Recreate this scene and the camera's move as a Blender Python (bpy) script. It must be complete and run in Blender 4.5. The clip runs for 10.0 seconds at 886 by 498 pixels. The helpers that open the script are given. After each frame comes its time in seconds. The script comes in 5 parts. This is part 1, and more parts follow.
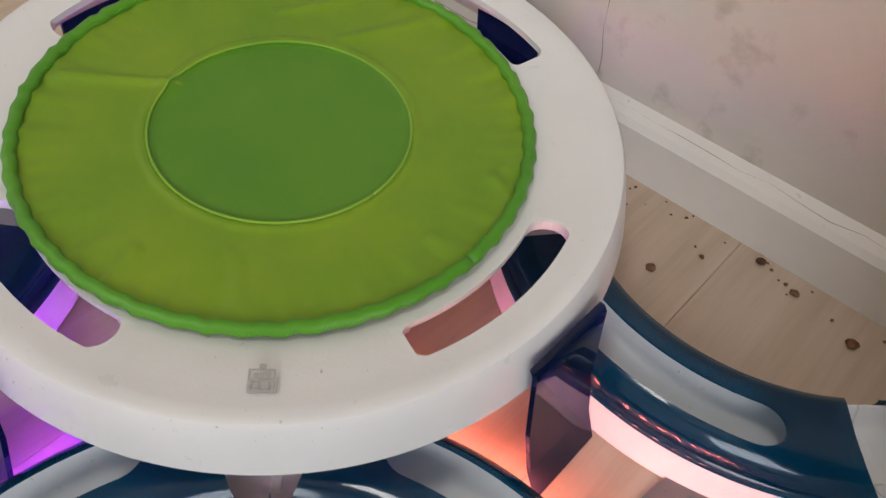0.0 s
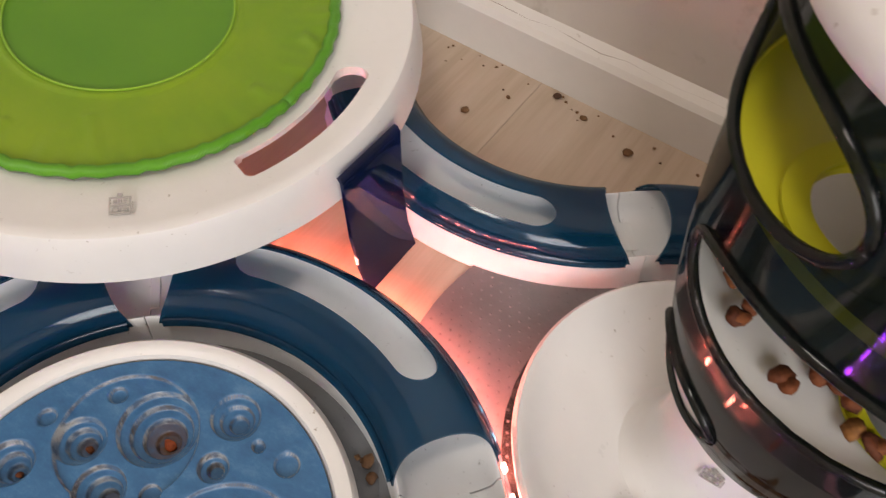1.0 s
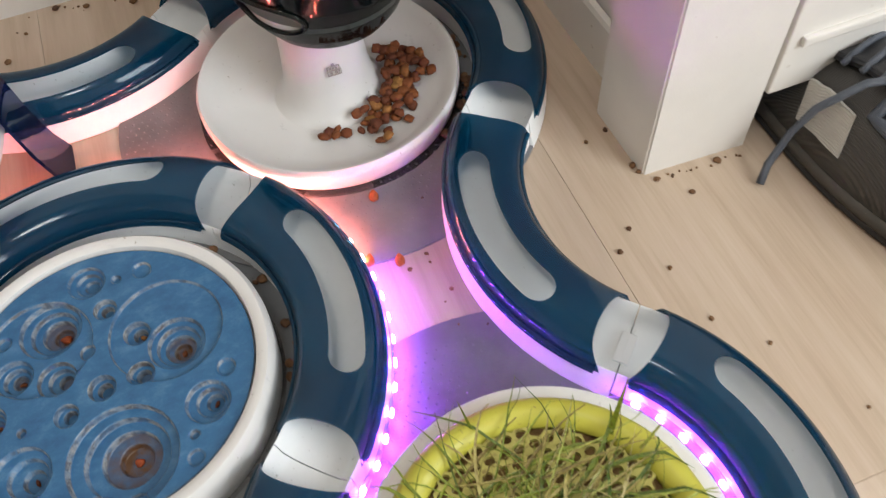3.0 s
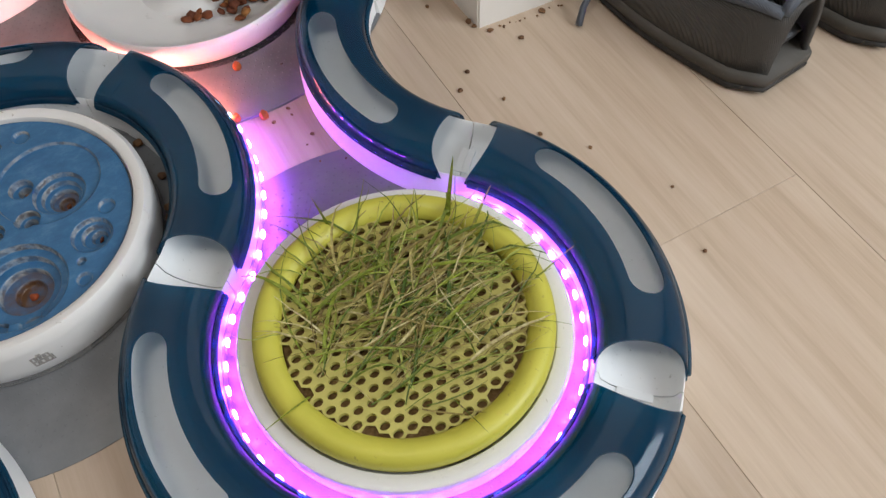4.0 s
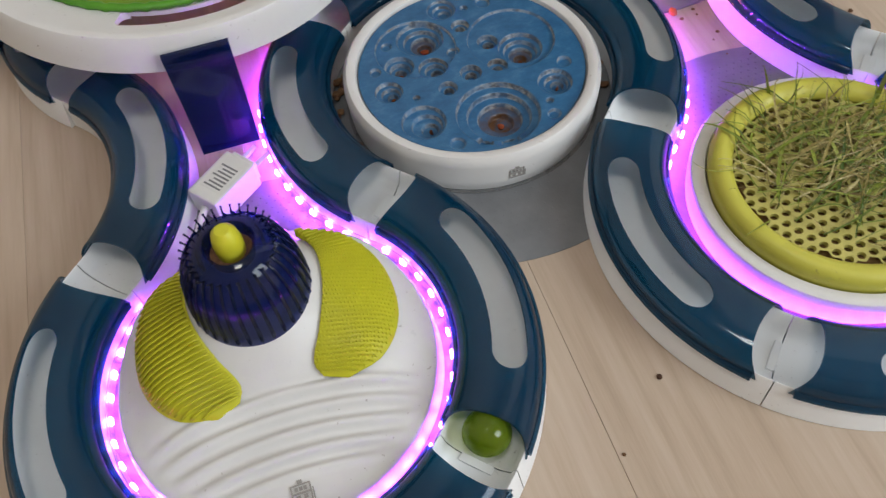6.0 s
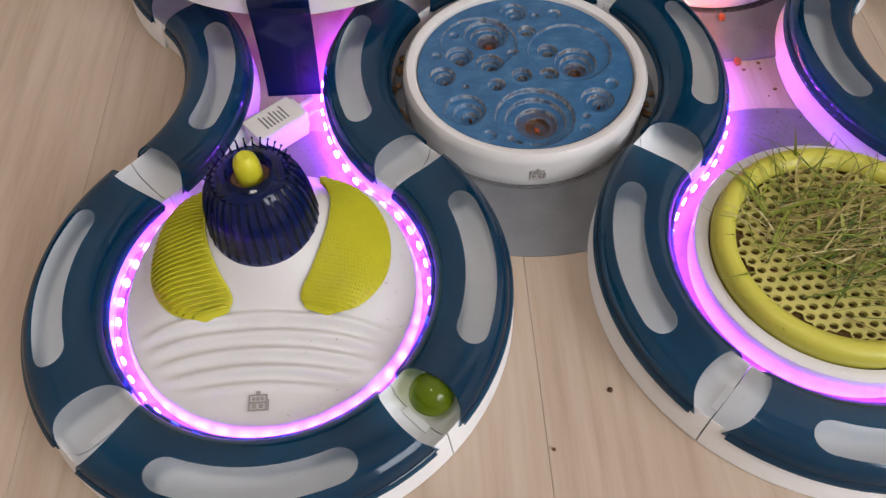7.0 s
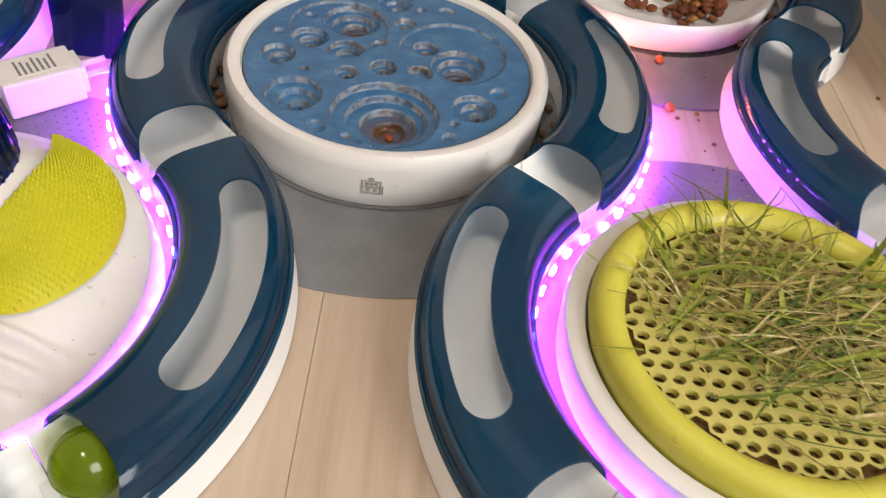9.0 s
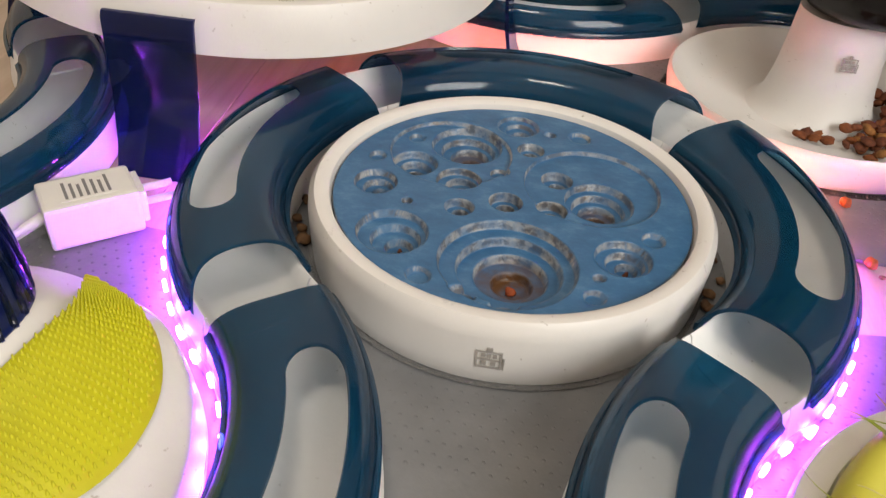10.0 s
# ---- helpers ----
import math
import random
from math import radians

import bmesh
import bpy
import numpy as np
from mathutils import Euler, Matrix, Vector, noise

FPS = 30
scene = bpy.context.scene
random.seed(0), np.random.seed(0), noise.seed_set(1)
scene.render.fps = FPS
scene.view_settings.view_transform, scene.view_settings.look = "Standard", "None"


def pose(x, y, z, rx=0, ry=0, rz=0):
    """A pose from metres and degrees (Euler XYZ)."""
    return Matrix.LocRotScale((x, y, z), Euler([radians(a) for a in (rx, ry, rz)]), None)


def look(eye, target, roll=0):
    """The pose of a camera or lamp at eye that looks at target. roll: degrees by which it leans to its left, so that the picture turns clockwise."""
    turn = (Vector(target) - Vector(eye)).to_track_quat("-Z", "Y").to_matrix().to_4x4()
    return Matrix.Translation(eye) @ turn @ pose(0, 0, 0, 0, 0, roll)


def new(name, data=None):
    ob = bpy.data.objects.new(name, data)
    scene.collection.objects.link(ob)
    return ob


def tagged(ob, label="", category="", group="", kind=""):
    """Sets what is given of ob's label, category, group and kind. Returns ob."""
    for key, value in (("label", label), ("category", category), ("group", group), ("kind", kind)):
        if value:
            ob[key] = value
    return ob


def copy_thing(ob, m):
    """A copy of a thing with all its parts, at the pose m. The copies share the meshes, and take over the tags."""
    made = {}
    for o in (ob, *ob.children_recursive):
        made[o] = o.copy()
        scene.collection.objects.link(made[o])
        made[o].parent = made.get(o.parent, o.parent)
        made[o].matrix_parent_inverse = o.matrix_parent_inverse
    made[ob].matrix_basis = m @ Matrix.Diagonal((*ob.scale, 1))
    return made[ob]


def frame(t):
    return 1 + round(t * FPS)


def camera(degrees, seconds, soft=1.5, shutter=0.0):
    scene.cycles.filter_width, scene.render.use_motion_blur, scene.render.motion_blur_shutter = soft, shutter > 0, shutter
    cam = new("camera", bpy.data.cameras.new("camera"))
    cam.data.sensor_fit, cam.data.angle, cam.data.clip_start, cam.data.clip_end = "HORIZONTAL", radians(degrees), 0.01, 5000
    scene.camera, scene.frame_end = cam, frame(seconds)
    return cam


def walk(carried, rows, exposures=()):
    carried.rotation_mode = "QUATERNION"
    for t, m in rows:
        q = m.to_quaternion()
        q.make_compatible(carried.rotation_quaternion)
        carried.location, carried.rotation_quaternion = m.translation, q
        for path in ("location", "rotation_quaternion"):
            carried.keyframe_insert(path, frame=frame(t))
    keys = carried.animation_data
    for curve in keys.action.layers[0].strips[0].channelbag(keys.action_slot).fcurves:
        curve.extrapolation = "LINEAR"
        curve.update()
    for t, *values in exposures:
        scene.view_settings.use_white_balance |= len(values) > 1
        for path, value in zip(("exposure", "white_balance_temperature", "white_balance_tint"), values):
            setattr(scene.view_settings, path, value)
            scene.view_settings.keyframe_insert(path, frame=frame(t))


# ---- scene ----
cam = camera(57.9, 10.0, soft=1.25, shutter=0.15)
PATH = [
    (0, (0.053, 0.009, 0.363), (-0.765, 1.082, -1.113), 6.5),
    (0.5, (0.096, -0.009, 0.383), (-0.576, 1.046, -1.178), 8.9),
    (1, (0.155, -0.032, 0.407), (-0.416, 1.029, -1.189), 6.9),
    (1.5, (0.17, -0.054, 0.434), (-0.113, 1.09, -1.182), 4.2),
    (2, (0.146, -0.105, 0.464), (0.183, 1.098, -1.134), 2.4),
    (2.5, (0.132, -0.186, 0.469), (0.375, 0.907, -1.189), -1.8),
    (3, (0.138, -0.28, 0.477), (0.464, 0.775, -1.19), -5.0),
    (3.2, (0.145, -0.325, 0.482), (0.479, 0.73, -1.184), -5.1),
    (4.3, (0.1, -0.445, 0.465), (0.611, 0.474, -1.236), -3.3),
    (4.5, (0.059, -0.462, 0.469), (0.56, 0.435, -1.247), -4.1),
    (5, (-0.026, -0.484, 0.483), (0.418, 0.416, -1.247), -4.4),
    (5.5, (-0.099, -0.471, 0.485), (0.252, 0.507, -1.224), -6.7),
    (6, (-0.149, -0.463, 0.494), (0.11, 0.612, -1.172), -5.6),
    (6.2, (-0.161, -0.472, 0.495), (0.064, 0.629, -1.159), -3.5),
    (7.3, (-0.03, -0.524, 0.525), (-0.038, 0.605, -1.126), -1.6),
    (7.5, (0.014, -0.526, 0.53), (0.003, 0.626, -1.104), -1.0),
    (8, (0.071, -0.526, 0.544), (0.077, 0.693, -1.041), 2.0),
    (8.5, (0.042, -0.513, 0.444), (0.095, 0.788, -1.074), 6.4),
    (9, (0.023, -0.45, 0.328), (0.114, 0.934, -1.112), 8.6),
    (9.5, (0.005, -0.397, 0.272), (-0.02, 1.115, -1.037), 8.1),
    (10, (-0.001, -0.353, 0.263), (-0.15, 1.222, -0.96), 5.0),
]
EXPOSURES = [(0.0, -0.4, 6000, 6), (0.7, -0.2, 6300, 9), (1.5, 0.0, 6800, 11), (2.0, 0.02, 6600, 9), (2.5, 0.1, 6200, 5), (3.0, -0.12, 6000, 3), (4.5, -0.46, 5800, 4), (6.0, -0.46, 5800, 3), (7.5, -0.33, 6200, 13), (9.0, -0.05, 6650, 8), (10.0, -0.13, 6800, 6)]
walk(cam, [(t, look(eye, target, roll)) for t, eye, target, roll in PATH], EXPOSURES)

# ---- world and light: daylight from a window behind and to the side, dim room ----
world = bpy.data.worlds.new("World")
scene.world = world
world.use_nodes = True
wn = world.node_tree.nodes
sky = wn.new("ShaderNodeTexSky")
sky.sky_type, sky.sun_disc, sky.sun_elevation, sky.sun_rotation = "NISHITA", False, radians(35), radians(160)
wn["Background"].inputs["Strength"].default_value = 0.1
world.node_tree.links.new(sky.outputs["Color"], wn["Background"].inputs["Color"])


def area(name, eye, target, sx, sy, watts, colour):
    d = bpy.data.lights.new(name, "AREA")
    d.shape, d.size, d.size_y, d.energy, d.color = "RECTANGLE", sx, sy, watts, colour
    ob = new(name, d)
    ob.matrix_world = look(eye, target)
    return ob


area("window_light", (1.45, -1.67, 1.35), (0.1, 0.0, 0.1), 1.3, 1.25, 50, (1.0, 0.97, 0.95))
# added overhead fill, out of view: brightens left-facing sides and trough floors
area("ceiling_lamp_light", (-0.2, -0.6, 2.33), (-0.2, -0.6, 0.0), 0.42, 0.42, 13, (1.0, 0.9, 0.8))

# ---- materials ----


def material(name):
    m = bpy.data.materials.new(name)
    m.use_nodes = True
    return m, m.node_tree.nodes, m.node_tree.links, m.node_tree.nodes["Principled BSDF"]


def ramp(nodes, links, fac, stops):
    r = nodes.new("ShaderNodeValToRGB")
    el = r.color_ramp.elements
    while len(el) < len(stops):
        el.new(0.5)
    for e, (p, c) in zip(el, stops):
        e.position, e.color = p, (*c, 1)
    links.new(fac, r.inputs["Fac"])
    return r.outputs["Color"]


def noise_tex(nodes, links, scale, detail=4, stretch=None, rough=0.6):
    tc = nodes.new("ShaderNodeTexCoord")
    n = nodes.new("ShaderNodeTexNoise")
    n.inputs["Scale"].default_value, n.inputs["Detail"].default_value, n.inputs["Roughness"].default_value = scale, detail, rough
    if stretch:
        mp = nodes.new("ShaderNodeMapping")
        mp.inputs["Scale"].default_value = stretch
        links.new(tc.outputs["Object"], mp.inputs["Vector"])
        links.new(mp.outputs["Vector"], n.inputs["Vector"])
    else:
        links.new(tc.outputs["Object"], n.inputs["Vector"])
    return n.outputs["Fac"]


def bump(nodes, links, bsdf, fac, strength, dist):
    b = nodes.new("ShaderNodeBump")
    b.inputs["Strength"].default_value, b.inputs["Distance"].default_value = strength, dist
    links.new(fac, b.inputs["Height"])
    links.new(b.outputs["Normal"], bsdf.inputs["Normal"])


def mixed(nodes, links, fac, a, b):
    x = nodes.new("ShaderNodeMix")
    x.data_type = "RGBA"
    for sock, v in ((x.inputs[0], fac), (x.inputs[6], a), (x.inputs[7], b)):
        if isinstance(v, (tuple, float, int)):
            sock.default_value = (*v, 1) if isinstance(v, tuple) else v
        else:
            links.new(v, sock)
    return x.outputs[2]


def plastic(name, colour, rough=0.3, vary=0.12, grime=(0.25, 0.2, 0.14), grime_at=0.66, coat=0.0, relief=0.15, speck=260):
    """Moulded plastic with faint mottling, scattered grime specks and a fine orange peel."""
    m, n, l, b = material(name)
    dark = tuple(c * (1 - vary) for c in colour)
    base = ramp(n, l, noise_tex(n, l, 30, 5), [(0.3, dark), (0.7, colour)])
    spots = ramp(n, l, noise_tex(n, l, speck, 2), [(grime_at, (0, 0, 0)), (grime_at + 0.06, (1, 1, 1))])
    patch = ramp(n, l, noise_tex(n, l, 14, 3), [(0.45, (0, 0, 0)), (0.7, (0.8, 0.8, 0.8))])
    mul = n.new("ShaderNodeMath")
    mul.operation = "MULTIPLY"
    l.new(spots, mul.inputs[0]), l.new(patch, mul.inputs[1])
    l.new(mixed(n, l, mul.outputs[0], base, grime), b.inputs["Base Color"])
    l.new(ramp(n, l, noise_tex(n, l, 60, 4), [(0.3, (rough * 0.8,) * 3), (0.7, (min(1, rough * 1.35),) * 3)]), b.inputs["Roughness"])
    b.inputs["Coat Weight"].default_value = coat
    bump(n, l, b, noise_tex(n, l, 700, 2), relief, 0.0004)
    return m


def tinted(name, colour, through_colour, clear, rough=0.08, spec=0.5):
    """Coloured see-through plastic: part glossy body colour, part tinted clear."""
    m, n, l, b = material(name)
    base = ramp(n, l, noise_tex(n, l, 22, 4), [(0.3, tuple(c * 0.8 for c in colour)), (0.7, colour)])
    l.new(base, b.inputs["Base Color"])
    l.new(ramp(n, l, noise_tex(n, l, 90, 4), [(0.35, (rough,) * 3), (0.75, (rough * 2.4,) * 3)]), b.inputs["Roughness"])
    b.inputs["Specular IOR Level"].default_value = spec
    b.inputs["Coat Weight"].default_value, b.inputs["Coat Roughness"].default_value = 0.4, 0.06
    t = n.new("ShaderNodeBsdfTransparent")
    t.inputs["Color"].default_value = (*through_colour, 1)
    mix = n.new("ShaderNodeMixShader")
    mix.inputs[0].default_value = clear
    l.new(b.outputs[0], mix.inputs[1]), l.new(t.outputs[0], mix.inputs[2])
    l.new(mix.outputs[0], n["Material Output"].inputs["Surface"])
    return m


def glow(name, colour, strength):
    m, n, l, b = material(name)
    b.inputs["Base Color"].default_value = (0.8, 0.8, 0.8, 1)
    b.inputs["Emission Color"].default_value, b.inputs["Emission Strength"].default_value = (*colour, 1), strength
    return m


def floor_material():
    m, n, l, b = material("pale_oak_laminate")
    info = n.new("ShaderNodeObjectInfo")
    grain = noise_tex(n, l, 9, 9, (9, 0.5, 1), 0.66)
    broad = noise_tex(n, l, 2.4, 3, (1.5, 0.6, 1))
    base = ramp(n, l, grain, [(0.28, (0.49, 0.395, 0.3)), (0.5, (0.6, 0.5, 0.4)), (0.75, (0.68, 0.59, 0.5))])
    wash = ramp(n, l, broad, [(0.35, (0.84, 0.8, 0.76)), (0.7, (1, 1, 1))])
    mul = n.new("ShaderNodeMix")
    mul.data_type, mul.blend_type = "RGBA", "MULTIPLY"
    mul.inputs[0].default_value = 1
    l.new(base, mul.inputs[6]), l.new(wash, mul.inputs[7])
    per = ramp(n, l, info.outputs["Random"], [(0, (0.9, 0.88, 0.86)), (1, (1.05, 1.03, 1.0))])
    mul2 = n.new("ShaderNodeMix")
    mul2.data_type, mul2.blend_type = "RGBA", "MULTIPLY"
    mul2.inputs[0].default_value = 1
    l.new(mul.outputs[2], mul2.inputs[6]), l.new(per, mul2.inputs[7])
    l.new(mul2.outputs[2], b.inputs["Base Color"])
    l.new(ramp(n, l, grain, [(0.3, (0.5,) * 3), (0.8, (0.34,) * 3)]), b.inputs["Roughness"])
    bump(n, l, b, grain, 0.25, 0.0008)
    return m


def wall_material(name, colour, stain):
    m, n, l, b = material(name)
    base = ramp(n, l, noise_tex(n, l, 6, 6), [(0.3, tuple(c * 0.9 for c in colour)), (0.7, colour)])
    spots = ramp(n, l, noise_tex(n, l, 38, 5), [(0.57, (0, 0, 0)), (0.72, (0.6, 0.6, 0.6))])
    l.new(mixed(n, l, spots, base, stain), b.inputs["Base Color"])
    b.inputs["Roughness"].default_value = 0.55
    bump(n, l, b, noise_tex(n, l, 48, 8), 0.6, 0.003)
    return m


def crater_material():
    """Blue rubbery disc; tan wear, dried food and painted-in shade on steep terrace edges."""
    m, n, l, b = material("worn_shaded_blue_disc")
    streak = noise_tex(n, l, 55, 9, (1.0, 1.5, 1), 0.74)
    base = ramp(n, l, streak, [(0.28, (0.022, 0.09, 0.21)), (0.52, (0.038, 0.14, 0.3)), (0.8, (0.12, 0.26, 0.43))])
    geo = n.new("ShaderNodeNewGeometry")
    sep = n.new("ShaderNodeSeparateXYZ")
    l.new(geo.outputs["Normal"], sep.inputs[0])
    # slope-driven tint: tan wear, with the steps' shade put into the dark brown
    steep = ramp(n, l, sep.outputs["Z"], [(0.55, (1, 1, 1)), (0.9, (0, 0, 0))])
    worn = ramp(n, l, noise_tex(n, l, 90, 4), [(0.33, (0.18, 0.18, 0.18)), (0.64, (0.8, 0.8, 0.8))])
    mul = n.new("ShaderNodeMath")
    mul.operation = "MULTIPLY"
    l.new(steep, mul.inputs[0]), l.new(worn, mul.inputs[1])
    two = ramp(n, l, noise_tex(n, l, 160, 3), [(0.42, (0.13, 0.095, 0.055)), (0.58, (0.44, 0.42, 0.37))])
    worn_shaded_base = mixed(n, l, mul.outputs[0], base, two)
    tc = n.new("ShaderNodeTexCoord")
    low = n.new("ShaderNodeSeparateXYZ")
    l.new(tc.outputs["Object"], low.inputs[0])
    # brown by depth: food residue plus pit shade put into the colour
    rng = n.new("ShaderNodeMapRange")
    rng.inputs["From Min"].default_value, rng.inputs["From Max"].default_value = 0.0208, 0.016
    l.new(low.outputs["Z"], rng.inputs["Value"])
    pit = n.new("ShaderNodeMath")
    pit.operation = "MULTIPLY"
    l.new(rng.outputs[0], pit.inputs[0])
    l.new(ramp(n, l, noise_tex(n, l, 130, 3), [(0.3, (0.4, 0.4, 0.4)), (0.6, (1, 1, 1))]), pit.inputs[1])
    l.new(mixed(n, l, pit.outputs[0], worn_shaded_base, (0.11, 0.05, 0.018)), b.inputs["Base Color"])
    b.inputs["Roughness"].default_value = 0.36
    bump(n, l, b, streak, 0.2, 0.0006)
    return m


def fabric_material(name, a, c):
    m, n, l, b = material(name)
    l.new(ramp(n, l, noise_tex(n, l, 12, 5), [(0.3, a), (0.7, c)]), b.inputs["Base Color"])
    b.inputs["Roughness"].default_value = 0.42
    b.inputs["Sheen Weight"].default_value = 0.06
    w = n.new("ShaderNodeTexWave")
    w.inputs["Scale"].default_value = 420
    tc = n.new("ShaderNodeTexCoord")
    l.new(tc.outputs["Object"], w.inputs["Vector"])
    add = n.new("ShaderNodeMath")
    l.new(w.outputs["Fac"], add.inputs[0])
    l.new(noise_tex(n, l, 45, 6, (1, 1, 1)), add.inputs[1])
    bump(n, l, b, add.outputs[0], 0.34, 0.0014)
    return m


def food_material(name, stops, rough=0.75, island=False):
    m, n, l, b = material(name)
    if island:
        shade = n.new("ShaderNodeNewGeometry").outputs["Random Per Island"]
    else:
        shade = n.new("ShaderNodeObjectInfo").outputs["Random"]
    c1 = ramp(n, l, shade, stops)
    dark = ramp(n, l, noise_tex(n, l, 300, 4), [(0.35, (0.55, 0.5, 0.45)), (0.65, (1, 1, 1))])
    mul = n.new("ShaderNodeMix")
    mul.data_type, mul.blend_type = "RGBA", "MULTIPLY"
    mul.inputs[0].default_value = 1
    l.new(c1, mul.inputs[6]), l.new(dark, mul.inputs[7])
    l.new(mul.outputs[2], b.inputs["Base Color"])
    b.inputs["Roughness"].default_value = rough
    bump(n, l, b, noise_tex(n, l, 500, 4), 0.6, 0.001)
    return m


def mat_material():
    m, n, l, b = material("grey_rubber_mat")
    l.new(ramp(n, l, noise_tex(n, l, 26, 5), [(0.3, (0.13, 0.135, 0.145)), (0.7, (0.185, 0.19, 0.2))]), b.inputs["Base Color"])
    l.new(ramp(n, l, noise_tex(n, l, 70, 4), [(0.3, (0.32,) * 3), (0.7, (0.5,) * 3)]), b.inputs["Roughness"])
    bump(n, l, b, noise_tex(n, l, 400, 3), 0.2, 0.0006)
    return m


FLOOR = floor_material()
WALL = wall_material("cream_painted_wall", (0.72, 0.66, 0.6), (0.46, 0.4, 0.34))
PAINT = plastic("white_gloss_paint", (0.78, 0.75, 0.71), 0.35, 0.06, (0.3, 0.22, 0.14), 0.7, relief=0.3, speck=120)
WHITE = plastic("white_plastic", (0.76, 0.75, 0.74), 0.34, 0.05, (0.2, 0.15, 0.1), 0.69)
TROUGH = plastic("pale_grey_plastic", (0.9, 0.91, 0.92), 0.38, 0.06, (0.12, 0.09, 0.06), 0.68)
BLUE = tinted("petrol_blue_plastic", (0.004, 0.045, 0.105), (0.13, 0.44, 0.6), 0.44)
SMOKE = tinted("smoky_plastic", (0.012, 0.016, 0.016), (0.32, 0.36, 0.34), 0.62, 0.05)
NAVY = tinted("navy_plastic", (0.006, 0.016, 0.05), (0.14, 0.2, 0.6), 0.5, 0.04)
FOOT = tinted("clear_grey_foot", (0.3, 0.3, 0.3), (0.7, 0.7, 0.72), 0.5, 0.12)
LIME = plastic("lime_plastic", (0.64, 0.62, 0.025), 0.4, 0.1, (0.1, 0.08, 0.03), 0.68)
OLIVE = plastic("yellow_green_plastic", (0.58, 0.55, 0.07), 0.42, 0.1, (0.2, 0.15, 0.05), 0.66)
GRID = plastic("soiled_yellow_green_grid", (0.54, 0.49, 0.13), 0.45, 0.25, (0.24, 0.17, 0.05), 0.55, speck=180)
RUBBER = plastic("lime_rubber_pad", (0.58, 0.56, 0.012), 0.5, 0.12, (0.05, 0.04, 0.02), 0.68, speck=340)
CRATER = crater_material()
GREEN = fabric_material("lime_green_nylon", (0.15, 0.3, 0.003), (0.23, 0.36, 0.005))
GREEN_MID = fabric_material("green_nylon_panel", (0.08, 0.24, 0.006), (0.12, 0.29, 0.009))
GREEN_SEAM = fabric_material("pale_green_seam", (0.2, 0.42, 0.02), (0.3, 0.5, 0.03))
GREEN_EDGE = fabric_material("green_piping", (0.07, 0.27, 0.006), (0.12, 0.35, 0.01))
KIBBLE = food_material("kibble", [(0, (0.12, 0.03, 0.009)), (0.5, (0.19, 0.05, 0.012)), (0.88, (0.28, 0.088, 0.02)), (1, (0.4, 0.2, 0.05))])
RED_KIBBLE = food_material("red_kibble", [(0, (0.4, 0.08, 0.02)), (1, (0.5, 0.12, 0.03))])
CRUMB = food_material("crumb", [(0, (0.09, 0.04, 0.02)), (0.6, (0.2, 0.1, 0.04)), (1, (0.3, 0.17, 0.08))])
SOIL = food_material("soil", [(0, (0.26, 0.16, 0.06)), (1, (0.36, 0.24, 0.1))], 0.9)
GRASS = food_material("grass", [(0, (0.07, 0.13, 0.01)), (0.4, (0.16, 0.22, 0.015)), (0.8, (0.3, 0.37, 0.035)), (1, (0.48, 0.54, 0.12))], 0.35, True)
STRAW = food_material("straw", [(0, (0.2, 0.15, 0.04)), (0.35, (0.36, 0.3, 0.08)), (0.75, (0.52, 0.46, 0.16)), (1, (0.72, 0.66, 0.36))], 0.5, True)
RUBBER_MAT = mat_material()
INK = plastic("grey_print", (0.36, 0.34, 0.32), 0.5, 0.1)
LABEL_INK = plastic("dark_print", (0.2, 0.2, 0.21), 0.5, 0.1)
BALL = tinted("green_ball_plastic", (0.17, 0.25, 0.01), (0.75, 0.85, 0.12), 0.5, 0.05)
HAIR = plastic("dark_hair", (0.14, 0.1, 0.07), 0.5)
SUEDE = fabric_material("dark_grey_suede", (0.036, 0.034, 0.031), (0.062, 0.058, 0.054))
MESH = fabric_material("black_mesh_cloth", (0.018, 0.018, 0.022), (0.035, 0.035, 0.04))
SOLE = plastic("worn_grey_sole", (0.085, 0.078, 0.068), 0.7, 0.25)
TREAD = plastic("black_tread", (0.025, 0.022, 0.02), 0.7)
TRIM = fabric_material("pale_trim", (0.4, 0.38, 0.35), (0.5, 0.48, 0.44))
LACE = fabric_material("grey_blue_lace", (0.065, 0.075, 0.1), (0.1, 0.115, 0.145))
LED_VIOLET = glow("violet_diode", (0.46, 0.055, 1.0), 230)
LED_WARM = glow("pink_diode", (1.0, 0.21, 0.15), 180)
TAPE_V = tinted("clear_strip", (0.7, 0.7, 0.75), (0.9, 0.9, 0.95), 0.5, 0.2)

# ---- mesh helpers ----


def mesh_of(name, verts, faces, mat, smooth=True):
    me = bpy.data.meshes.new(name)
    me.from_pydata([tuple(v) for v in verts], [], faces)
    me.update()
    if mat:
        me.materials.append(mat)
    if smooth:
        me.shade_smooth()
    return me


def fix(me, smooth_angle=None):
    bm = bmesh.new()
    bm.from_mesh(me)
    bmesh.ops.recalc_face_normals(bm, faces=bm.faces)
    bm.to_mesh(me)
    bm.free()
    if smooth_angle:
        me.set_sharp_from_angle(angle=radians(smooth_angle))
    return me


